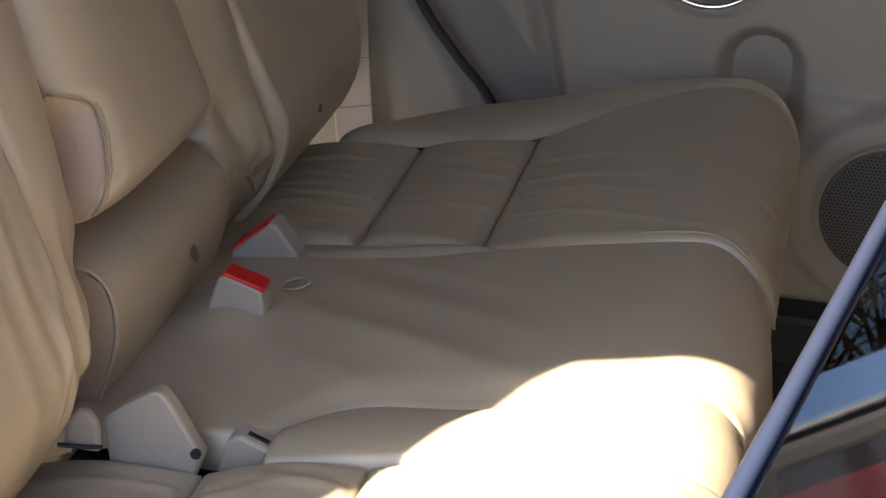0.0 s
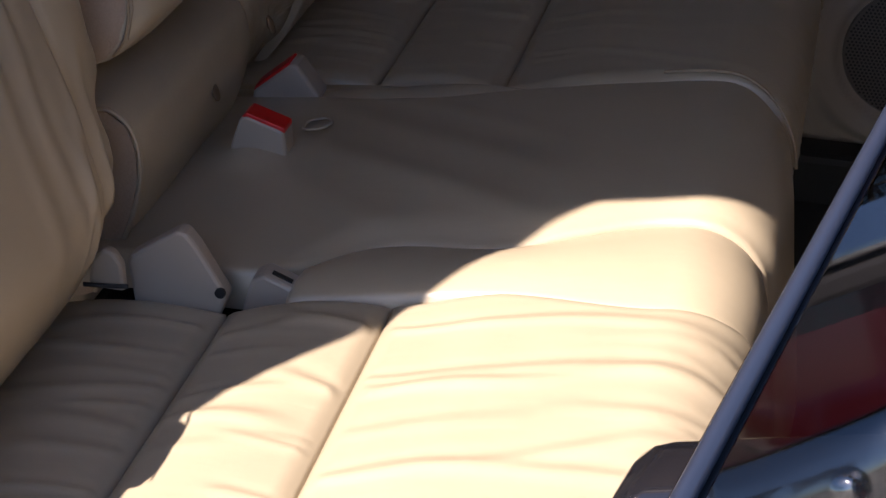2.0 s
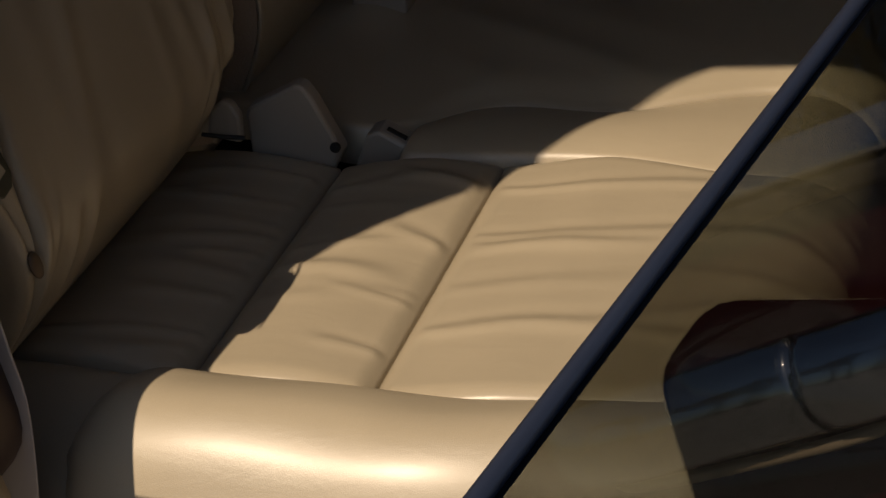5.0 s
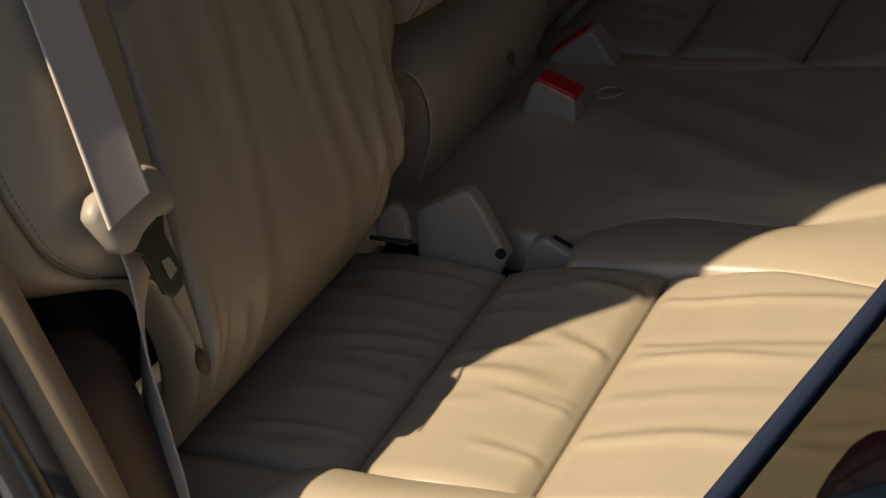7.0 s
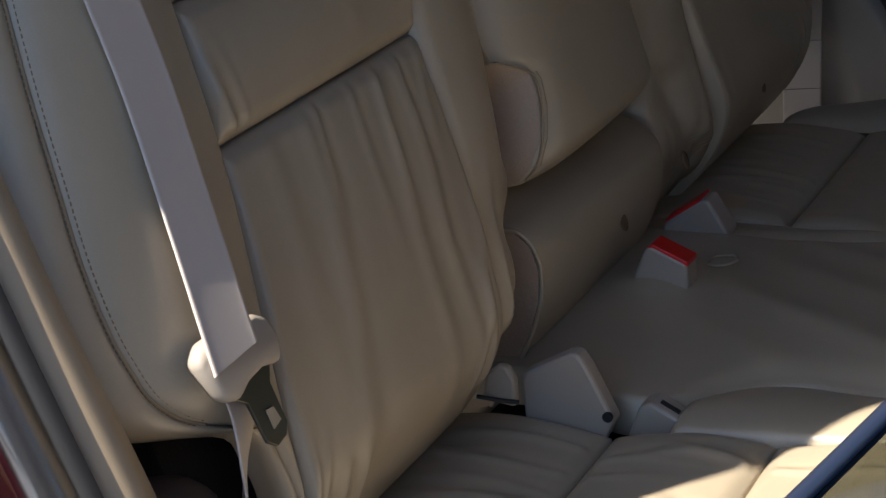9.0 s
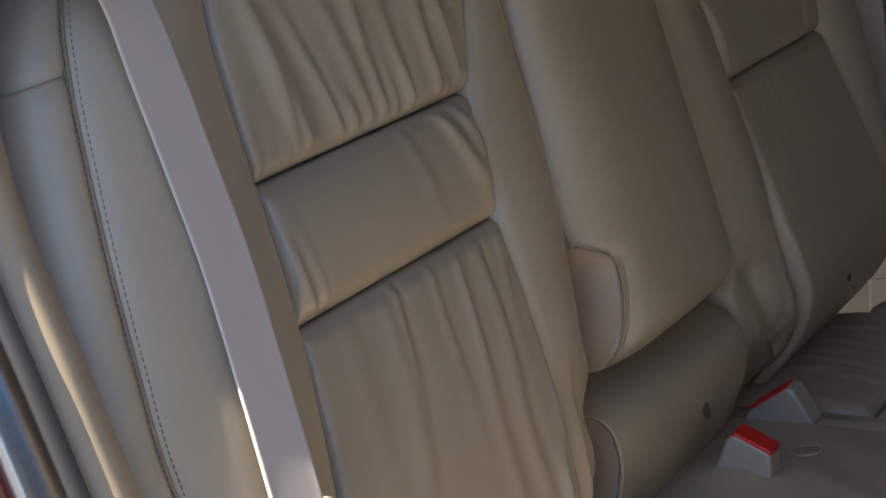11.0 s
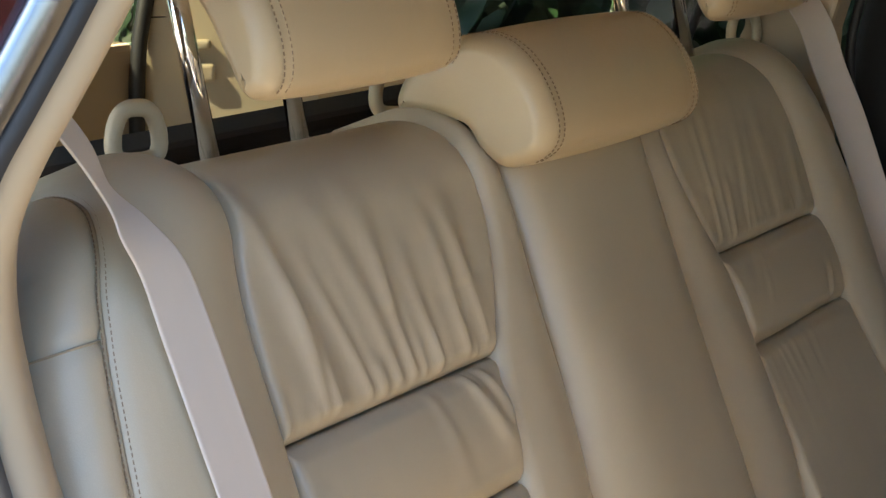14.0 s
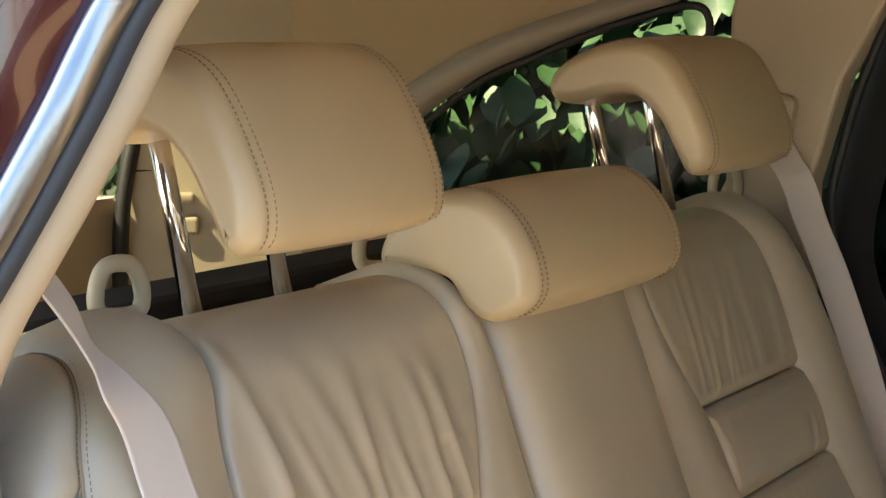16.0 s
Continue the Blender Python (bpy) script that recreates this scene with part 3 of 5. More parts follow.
    S, N = folded(S, N, *FRONT_FOLD)
    if mirror:
        X = -X
    link("side_bolster", grid_mesh("side_bolster", X, CUSH_O[1] + S * CUSH_S[1] + N * CUSH_N[1], CUSH_O[2] + S * CUSH_S[2] + N * CUSH_N[2], flip=mirror), LEATHER, t)
    return t


cushion(False, near_seat)
cushion(True, far_seat)

bm = bmesh.new()
box(bm, Matrix.Translation(on_cushion(0.0, 0.15, -0.09)) @ Matrix.Rotation(-TILT, 4, "X"), 0.38, 0.50, 0.12, 0.02)
mid_cushion = part("cushion", bm, CARPET, centre_seat, "smooth cushion with dark base")
m_in = curve((-0.05, -0.165), (0.09, -0.172), (0.118, -0.142), (0.258, -0.118), (0.30, -0.100), (0.36, -0.078), (0.42, -0.076), (0.7, -0.09))
m_far = curve((-0.05, 0.152), (0.06, 0.156), (0.12, 0.166), (0.20, 0.186), (0.24, 0.196), (0.30, 0.212), (0.40, 0.214), (0.46, 0.17), (0.7, 0.16))


def mid_height(x, s):
    h = 0.010 + 0.007 * np.cos(x * 9) + 0.006 * smooth01((0.12 - s) / 0.12)
    h = h + 0.012 * np.exp(-((x - 0.005) / 0.035) ** 2 - ((s + 0.0) / 0.035) ** 2)
    h = h - 0.009 * np.exp(-((x - m_in(s)) / 0.022) ** 2) * smooth01((s - 0.08) / 0.04)
    for c, w, am in ((-0.02, 0.020, 0.0035), (0.06, 0.026, 0.003), (0.13, 0.018, 0.002), (-0.10, 0.018, 0.002)):
        h = h + am * np.exp(-((x - c + 0.55 * (s - 0.15)) / w) ** 2) * np.exp(-((s - 0.16) / 0.12) ** 2)
    return h + 0.0015 * np.sin(30 * x + 12 * s) * smooth01(s / 0.2)


sheet("pad", mid_cushion, LEATHER, "cushion", m_in, m_far, const(-0.115), const(FRONT_END), 110, 150, mid_height, fold=FRONT_FOLD, rims=(1, 1, 0, 0), rim=0.004, reach=0.005)
n_in = curve((-0.05, -0.226), (0.05, -0.2255), (0.17, -0.2075), (0.26, -0.2015), (0.40, -0.2155), (0.46, -0.1965), (0.7, -0.1915))
rim_pts = []
for q in np.linspace(0.33, 0.475, 12):
    s2, n2 = folded(np.array(q), np.array(0.013), *FRONT_FOLD)
    rim_pts.append(on_cushion(float(m_far(q)) + 0.002, float(s2), float(n2)))
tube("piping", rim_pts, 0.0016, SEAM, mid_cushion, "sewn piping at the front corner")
sheet("side_gusset", mid_cushion, LEATHER, "cushion", n_in, lambda s: m_in(s) + 0.002, const(0.095), const(FRONT_END), 40, 110,
      lambda x, s: 0.002 + 0.009 * np.sin(np.pi * np.clip((x - n_in(s)) / np.maximum(m_in(s) - n_in(s), 0.01), 0, 1)) ** 0.6, fold=FRONT_FOLD, rims=(1, 1, 1, 0), rim=0.006, reach=0.006)
f_in = curve((-0.05, 0.226), (0.05, 0.2255), (0.17, 0.2075), (0.26, 0.2015), (0.40, 0.2155), (0.46, 0.1965), (0.7, 0.1915))
sheet("side_gusset", mid_cushion, LEATHER, "cushion", lambda s: m_far(s) - 0.002, lambda s: np.maximum(f_in(s), m_far(s) + 0.002), const(-0.11), const(FRONT_END - 0.145), 40, 110,
      lambda x, s: 0.002 + 0.008 * np.sin(np.pi * np.clip((x - m_far(s)) / 0.05, 0, 1)), fold=FRONT_FOLD, rims=(1, 1, 0, 0), rim=0.008)
# ---------------------------------------------------------------- headrests
def spline_loop(pts, n):
    out = []
    m = len(pts)
    for i in range(m):
        p0, p1, p2, p3 = (np.array(pts[(i + k) % m], float) for k in (-1, 0, 1, 2))
        for k in range(n):
            a = k / n
            out.append(0.5 * (2 * p1 + (p2 - p0) * a + (2 * p0 - 5 * p1 + 4 * p2 - p3) * a * a + (3 * p1 - p0 - 3 * p2 + p3) * a ** 3))
    return np.array(out)


OUTER_PROFILE = [(0.060, 0.644), (0.078, 0.650), (0.087, 0.676), (0.086, 0.718), (0.077, 0.758), (0.054, 0.782), (0.016, 0.793), (-0.024, 0.793),
                 (-0.050, 0.782), (-0.054, 0.763), (-0.034, 0.750), (0.004, 0.745), (0.030, 0.733), (0.043, 0.708), (0.048, 0.676), (0.051, 0.652)]
MIDDLE_PROFILE = [(0.022, 0.565), (0.055, 0.565), (0.071, 0.580), (0.074, 0.612), (0.064, 0.645), (0.042, 0.667), (0.006, 0.674), (-0.030, 0.666),
                  (-0.052, 0.648), (-0.052, 0.632), (-0.030, 0.624), (-0.002, 0.608), (0.006, 0.584)]


def headrest(name, x0, half, profile, label, poles, seam=0.021, lean=0.0):
    t = thing(name, label, "headrest", "rear headrests")
    loop = spline_loop(profile, 6)
    d = np.roll(loop, -1, 0) - np.roll(loop, 1, 0)
    d /= np.linalg.norm(d, axis=1, keepdims=True)
    nor = np.stack([-d[:, 1], d[:, 0]], 1)
    area = np.sum(loop[:, 0] * np.roll(loop[:, 1], -1) - np.roll(loop[:, 0], -1) * loop[:, 1])
    if area < 0:
        nor = -nor
    r = 0.024
    xs = np.concatenate([-half + r * (1 - np.cos(np.linspace(0, math.pi / 2, 10))), np.linspace(-half + r, half - r, 22)[1:-1], half - r * (1 - np.cos(np.linspace(math.pi / 2, 0, 10)))])
    rows = []
    for x in xs:
        e = max(abs(x) - (half - r), 0) / r
        inset = 0.0135 * (1 - math.sqrt(max(1 - e * e, 0)))
        puff = 0.003 * (1 - (x / half) ** 2)
        dip = 0.0016 * math.exp(-((abs(x) - (half - seam)) / 0.0022) ** 2)
        rows.append(loop + nor * (inset + dip - puff))
    P = np.array(rows)
    X = x0 + np.repeat(xs[:, None], len(loop), 1)
    Y = BACK_O[1] + P[..., 1] * BACK_S[1] + P[..., 0] * BACK_N[1]
    Z = BACK_O[2] + P[..., 1] * BACK_S[2] + P[..., 0] * BACK_N[2]
    me = grid_mesh("pad", X, Y, Z, close_u=True)
    bm = bmesh.new()
    bm.from_mesh(me)
    bm.verts.ensure_lookup_table()
    c = len(loop)
    bm.faces.new([bm.verts[i] for i in range(c)])
    bm.faces.new([bm.verts[len(bm.verts) - 1 - i] for i in range(c)])
    bmesh.ops.triangulate(bm, faces=[f for f in bm.faces if len(f.verts) > 4], ngon_method="EAR_CLIP")
    part("pad", bm, PAD_LEATHER, t, smooth=True)
    last = len(profile) // 2 + 1
    line = loop[4:6 * last - 2]
    nrm = nor[4:6 * last - 2]
    for k in (-1, 1):
        for off in (-0.0045, 0.0045):
            pts = [on_back(x0 + k * (half - seam) + off, p[1], p[0]) + Vector(BACK_N * (-q[0] * 0.001) + BACK_S * (-q[1] * 0.001)) for p, q in zip(line, nrm)]
            stitches("stitching", pts, t)
    for px, py, pz0, pz1, py1 in poles:
        tube("post", [(px, py, pz0), (px - lean * (pz1 - pz0), py1, pz1)], 0.0072, CHROME, t, "chromed steel post", res=14)
    return t


headrest("outer_headrest", -0.377, 0.124, OUTER_PROFILE, "beige leather headrest raised on two chromed posts",
         [(-0.386, 0.683, 1.175, 1.335, 0.688), (-0.276, 0.683, 1.175, 1.335, 0.688)], lean=0.24)
headrest("outer_headrest", 0.352, 0.124, OUTER_PROFILE, "beige leather headrest on chromed posts beside the far window",
         [(0.316, 0.683, 1.175, 1.335, 0.688), (0.455, 0.683, 1.175, 1.335, 0.688)], lean=0.42)
headrest("centre_headrest", -0.012, 0.154, MIDDLE_PROFILE, "wide low beige leather centre headrest resting on the backrest", [(-0.05, 0.66, 1.12, 1.20, 0.66), (0.04, 0.66, 1.12, 1.20, 0.66)], seam=0.024)

# ---------------------------------------------------------------- belts and buckles
def ribbon(name, centres, sides, width, thick, mat, parent, label="", fine=8):
    """A strap: a flat band through centres, its breadth along the given side vectors."""
    c = np.array([tuple(p) for p in centres], float)
    w = np.array([tuple(Vector(s).normalized()) for s in sides], float)
    n = len(c)
    q = np.linspace(0, n - 1, (n - 1) * fine + 1)
    k = np.arange(n)
    C = np.stack([curve(*zip(k, c[:, i]))(q) for i in range(3)], 1)
    S = np.stack([curve(*zip(k, w[:, i]))(q) for i in range(3)], 1)
    S /= np.linalg.norm(S, axis=1, keepdims=True)
    T = np.gradient(C, axis=0)
    N = np.cross(T, S)
    N /= np.linalg.norm(N, axis=1, keepdims=True)
    cols = [(-0.5, 0), (-0.475, 0.62), (-0.43, 0.55), (-0.38, 0.40), (-0.25, 0.52), (-0.14, 0.38), (0.0, 0.52), (0.14, 0.38), (0.25, 0.52), (0.38, 0.40), (0.43, 0.55), (0.475, 0.62), (0.5, 0), (0.47, -0.5), (-0.47, -0.5)]
    V = np.stack([C + S * (a * width) + N * (b * thick) for a, b in cols], 1)
    me = grid_mesh(name, V[..., 0], V[..., 1], V[..., 2], close_u=True)
    bm = bmesh.new()
    bm.from_mesh(me)
    return part(name, bm, mat, parent, label, smooth=True)


belt = thing("seat_belt", "beige seat belt with a steel tongue hanging over the backrest", "seat belt", "rear seat belts")
ribbon("webbing", [(-0.69, 0.66, 1.33), (-0.645, 0.612, 1.262), (-0.622, 0.598, 1.229), (-0.604, 0.592, 1.197), on_back(-0.598, 0.588, 0.027), on_back(-0.584, 0.562, 0.026), on_back(-0.580, 0.52, 0.025), on_back(-0.578, 0.46, 0.025), on_back(-0.578, 0.40, 0.026), on_back(-0.590, 0.32, 0.031), on_back(-0.611, 0.238, 0.0425)],
       [(0.95, 0.3, 0), (0.9, 0.45, 0), (0.88, 0.48, 0), (0.76, 0.62, 0.1), (0.93, 0.35, 0.1), (1, 0.1, 0.05), (1, 0, 0), (1, 0, 0), (1, 0, 0), (1, 0, 0), (1, 0.0, 0.05)], 0.047, 0.0016, WEBBING, belt)
ribbon("lower_webbing", [on_back(-0.590, 0.226, 0.022), on_back(-0.592, 0.197, 0.018), on_back(-0.606, 0.151, 0.008), on_back(-0.616, 0.10, 0.0), on_back(-0.626, 0.05, -0.008), (-0.645, 0.41, 0.56)],
       [(1, 0, 0.1), (0.97, 0.2, 0), (0.80, 0.58, 0), (0.55, 0.82, 0), (0.32, 0.94, 0), (0.2, 0.97, 0)], 0.040, 0.0016, WEBBING, belt)
plate = [(-0.639, 0.248), (-0.627, 0.257), (-0.612, 0.256), (-0.600, 0.250), (-0.578, 0.254), (-0.566, 0.247), (-0.560, 0.232), (-0.567, 0.216), (-0.583, 0.221), (-0.602, 0.219), (-0.615, 0.213), (-0.628, 0.219)]
m = Matrix.Translation(on_back(0, 0, 0.026)) @ Matrix(((1, 0, 0, 0), (0, BACK_S[1], BACK_N[1], 0), (0, BACK_S[2], BACK_N[2], 0), (0, 0, 0, 1)))
bm = bmesh.new()
prism(bm, plate, m, 0.014, 0.0052)
grip = part("tongue_grip", bm, BUCKLE, belt, "grey-beige plastic tongue cover", smooth=True)
bm = bmesh.new()
steel = [(-0.615, 0.214), (-0.605, 0.207), (-0.601, 0.179), (-0.593, 0.173), (-0.582, 0.175), (-0.577, 0.182), (-0.579, 0.209), (-0.573, 0.219), (-0.588, 0.224), (-0.604, 0.221)]
prism(bm, steel, Matrix.Translation(BACK_N * 0.005) @ m, 0.003, 0.0006)
blade = part("steel_tongue", bm, STEEL, belt, "dark steel tongue")
bm = bmesh.new()
prism(bm, [(-0.5935, 0.197), (-0.586, 0.196), (-0.583, 0.186), (-0.5925, 0.184)], Matrix.Translation(BACK_N * 0.0085) @ m, 0.0006)
part("tongue_slot", bm, LEATHER, belt, "opening of the tongue")

far_belt = thing("seat_belt", "beige seat belt hanging beside the far backrest", "seat belt", "rear seat belts")
ribbon("webbing", [(0.675, 0.665, 1.275), (0.660, 0.640, 1.243), (0.655, 0.614, 1.205), (0.655, 0.597, 1.160), (0.655, 0.568, 1.094), (0.657, 0.527, 0.975), (0.69, 0.52, 0.86)],
       [(0.3, 0.95, 0), (0.75, -0.6, 0), (0.8, -0.6, 0), (0.8, -0.6, 0), (0.8, -0.6, 0), (0.8, -0.6, 0), (0.3, -0.95, 0)], 0.047, 0.0016, WEBBING, far_belt)
ribbon("lower_webbing", [(0.695, 0.505, 0.86), (0.700, 0.490, 0.76), (0.703, 0.485, 0.68), (0.704, 0.479, 0.60), (0.705, 0.472, 0.50)],
       [(0.25, -0.95, 0), (0.2, -0.97, 0), (0.15, -0.98, 0), (0.15, -0.98, 0), (0.15, -0.98, 0)], 0.047, 0.0016, WEBBING, far_belt, "lower strap, stitched across twice")
for z in (0.655, 0.595):
    y = 0.4845 - (0.68 - z) * 0.07
    stitches("cross_stitch", [(0.6985, y + 0.023, z - 0.003), (0.7055, y - 0.022, z + 0.004)], far_belt, gap=0.003)

# buckles standing in the crease
housing = thing("belt_buckle", "grey-beige plastic buckle housing leaning out of the seat crease", "buckle", "belt buckles")
bm = bmesh.new()
prism(bm, [(0.418, 0.630), (0.422, 0.664), (0.419, 0.670), (0.381, 0.696), (0.374, 0.695), (0.366, 0.685), (0.342, 0.645), (0.352, 0.620), (0.41, 0.615)], Matrix(((0, 0, 1, -0.226), (1, 0, 0, 0.006), (0, 1, 0, -0.003), (0, 0, 0, 1))), 0.016, 0.003)
part("housing", bm, BUCKLE, housing, smooth=False)
bm = bmesh.new()
bmesh.ops.create_cone(bm, cap_ends=True, segments=18, radius1=0.0042, radius2=0.0042, depth=0.003, matrix=Matrix.Translation((-0.2265, 0.3535, 0.6450)) @ Matrix.Rotation(math.pi / 2, 4, "Y"))
part("rivet", bm, BLACK, housing, "black rivet")
plate = thing("belt_latch_plate", "low grey-beige plastic belt latch with a dark slot", "buckle", "belt buckles")
bm = bmesh.new()
prism(bm, [(0.345, 0.622), (0.336, 0.653), (0.326, 0.658), (0.296, 0.646), (0.292, 0.636), (0.30, 0.615)], Matrix(((0, 0, 1, -0.205), (1, 0, 0, 0), (0, 1, 0, -0.005), (0, 0, 0, 1))), 0.024, 0.003)
part("body", bm, BUCKLE, plate)
bm = bmesh.new()
box(bm, Matrix.Translation((-0.196, 0.3135, 0.6485)) @ Matrix.Rotation(radians(21), 4, "X"), 0.004, 0.017, 0.0025)
part("slot", bm, BLACK, plate, "dark slot")
stalk = thing("seat_hinge_cover", "small grey-beige plastic cover at the foot of the backrest", "cover")
bm = bmesh.new()
prism(bm, [(0.445, 0.655), (0.442, 0.680), (0.432, 0.690), (0.424, 0.688), (0.417, 0.678), (0.416, 0.655)], Matrix(((0, 0, 1, -0.262), (1, 0, 0, 0), (0, 1, 0, 0), (0, 0, 0, 1))), 0.009, 0.003)
part("cover", bm, GREY_TRIM, stalk)
tube("strap", [(-0.268, 0.446, 0.661), (-0.265, 0.428, 0.6605), (-0.262, 0.413, 0.661)], 0.0018, BLACK, stalk, "dark strap")


def red_buckle(outline, red, x, deep, label):
    t = thing("belt_buckle", label, "buckle", "belt buckles")
    m = Matrix(((0, 0, 1, x), (1, 0, 0, 0), (0, 1, 0, -0.006), (0, 0, 0, 1)))
    bm = bmesh.new()
    prism(bm, outline, m, deep, 0.003)
    part("body", bm, BUCKLE, t)
    bm = bmesh.new()
    prism(bm, red, Matrix.Translation((0.001, 0, 0)) @ m, deep - 0.003, 0.0012)
    part("release_button", bm, RED, t, "red release button")
    return t


red_buckle([(0.422, 0.630), (0.420, 0.665), (0.411, 0.692), (0.405, 0.695), (0.372, 0.684), (0.3695, 0.665), (0.372, 0.630)],
           [(0.4100, 0.6925), (0.405, 0.6970), (0.3715, 0.6865), (0.3710, 0.6815), (0.40, 0.690)], -0.004, 0.026, "beige belt buckle with a red release button, between the cushions")
red_buckle([(0.450, 0.630), (0.448, 0.650), (0.412, 0.681), (0.405, 0.680), (0.383, 0.650), (0.40, 0.620)],
           [(0.4485, 0.648), (0.4460, 0.6545), (0.414, 0.6820), (0.412, 0.679)], 0.146, 0.028, "beige belt buckle tilted back, red button on its upper edge")
loop_t = thing("belt_keeper", "small stitched leather loop on the centre cushion", "loop")
tube("loop", [on_cushion(0.060, 0.030, 0.024), on_cushion(0.055, 0.045, 0.026), on_cushion(0.068, 0.054, 0.026), on_cushion(0.082, 0.046, 0.025), on_cushion(0.078, 0.030, 0.024)], 0.0013, LEATHER, loop_t, closed=True)




def ring(x, y, z, turn, label, w=0.024, h=0.026):
    t = thing("belt_guide_loop", label, "belt guide", "belt guide loops")
    m = Matrix.Translation((x, y, z)) @ Matrix.Rotation(turn, 4, "Z")
    pts = [m @ Vector((w * sx, 0, h * sz)) for sx, sz in ((-1, -0.6), (-0.95, 0.2), (-0.6, 0.85), (0, 1), (0.6, 0.85), (0.95, 0.2), (1, -0.6), (0.6, -1), (-0.6, -1))]
    tube("loop", pts, 0.0060, CREAM, t, closed=True, res=10)
    return t


ring(-0.447, 0.700, 1.208, radians(-25), "cream plastic belt guide loop on top of the backrest", 0.0168, 0.0176)
ring(-0.087, 0.715, 1.203, radians(-25), "cream plastic belt guide loop beside the centre headrest", 0.022, 0.02)
ring(0.665, 0.705, 1.200, radians(-25), "cream plastic belt guide loop behind the far headrest", 0.02, 0.02)
anchor = thing("belt_anchor", "beige plastic belt anchor on the far pillar", "belt anchor")
bm = bmesh.new()
box(bm, Matrix.Translation((0.69, 0.655, 1.275)) @ Matrix.Rotation(radians(10), 4, "X"), 0.03, 0.05, 0.06, 0.012, 3)
part("cover", bm, TRIM, anchor)

# ---------------------------------------------------------------- ground and the car's shell
bm = bmesh.new()
bmesh.ops.create_grid(bm, x_segments=4, y_segments=4, size=120)
tagged(part("ground", bm, CONCRETE), "grey concrete driveway", "ground", kind="structure")


def wall(name, outline, axis, at, thick, mat, label, category="wall", bevel=0.0, parent=None):
    """A flat panel of an outline in the plane across one axis: (y, z) at x, (x, z) at y or (x, y) at z."""
    rows = {"x": ((0, 0, 1, at), (1, 0, 0, 0), (0, 1, 0, 0)), "y": ((1, 0, 0, 0), (0, 0, 1, at), (0, 1, 0, 0)), "z": ((1, 0, 0, 0), (0, 1, 0, 0), (0, 0, 1, at))}[axis]
    bm = bmesh.new()
    prism(bm, outline, Matrix((*rows, (0, 0, 0, 1))), thick, bevel)
    ob = part(name, bm, mat, parent, label if parent else "")
    return ob if parent else tagged(ob, label, category, kind="structure")


def rect(a, b, c, d):
    return [(a, c), (b, c), (b, d), (a, d)]


wall("floor", rect(-0.70, 0.76, -1.9, 0.55), "z", 0.30, 0.03, CARPET, "dark carpeted cabin floor", "floor")
wall("cargo_floor", rect(-0.70, 0.70, 0.55, 1.55), "z", 0.62, 0.04, TAN_CARPET, "tan carpeted load floor behind the seat", "floor")

# far side, lower trim beside the cushion and the rear door's panel
wall("far_backing", rect(-1.0, 0.66, 0.30, 1.02), "x", 0.80, 0.04, GREY_TRIM, "far body side", "wall")
wall("far_quarter_back", [(0.30, 0.32), (0.62, 0.32), (0.62, 1.0), (0.47, 1.0), (0.41, 0.72), (0.315, 0.60)], "x", 0.752, 0.04, GREY_TRIM, "grey-beige body side behind the far door", "trim", 0.01)
V, U = np.meshgrid(np.linspace(0.40, 1.0, 90), np.linspace(0, 1, 60))
Yq = curve((0.40, 0.26), (0.60, 0.322), (0.665, 0.366), (0.735, 0.416), (0.86, 0.476), (1.0, 0.545))(V)
Yq = Yq + (0.63 - Yq) * U
Xq = 0.742 - 0.012 * smooth01(U / 0.10) + 0.006 * smooth01((U - 0.30) / 0.12) - 0.008 * smooth01((U - 0.45) / 0.10) + 0.008 * smooth01((U - 0.6) / 0.2)
tagged(link("far_quarter_trim", grid_mesh("far_quarter_trim", Xq, Yq, V, flip=True), GREY_TRIM), "grey-beige plastic trim with soft ridges behind the far door", "trim", kind="structure")
tube("door_seal", [(0.738, 0.26, 0.50), (0.735, 0.315, 0.61), (0.732, 0.36, 0.665), (0.732, 0.41, 0.735), (0.735, 0.47, 0.86), (0.735, 0.575, 1.06), (0.735, 0.60, 1.16), (0.735, 0.585, 1.25), (0.73, 0.555, 1.34), (0.72, 0.50, 1.43), (0.69, 0.35, 1.49)], 0.006, BLACK)
tagged(bpy.data.objects["door_seal"], "black rubber seal round the far door opening", "seal", kind="structure")

far_door = tagged(new("door_1"), "closed far rear door with grey-beige panel and round speaker", "door", kind="structure")
V, U = np.meshgrid(np.linspace(0.33, 1.0, 150), np.linspace(-1.0, 0.56, 260))
edge = 0.235 + 0.35 * smooth01((V - 0.55) / 0.55)
Yd = -1.0 + (edge + 1.0) * (U + 1.0) / 1.56
r = np.hypot(Yd + 0.168, V - 0.515)
Xd = 0.772 - 0.012 * smooth01((0.655 - V) / 0.02) * smooth01((0.20 - Yd) / 0.10)
Xd = Xd - 0.020 * smooth01((0.135 - r) / 0.022) + 0.010 * smooth01((0.094 - r) / 0.010)
q = np.hypot(Yd / 0.056, np.maximum(V - 0.675, 0) / 0.05 + np.maximum(0.58 - V, 0) / 0.05)
Xd = Xd + 0.030 * smooth01((1.0 - q) / 0.45)
Xd = Xd + 0.02 * np.exp(-((Yd - 0.265 + 0.25 * (0.70 - V)) / 0.012) ** 2)
rc = np.hypot((Yd - 0.07) / 1.25, V - 0.79)
Xd = Xd - 0.006 * np.exp(-((rc - 0.052) / 0.006) ** 2) + 0.03 * smooth01((0.046 - rc) / 0.008)
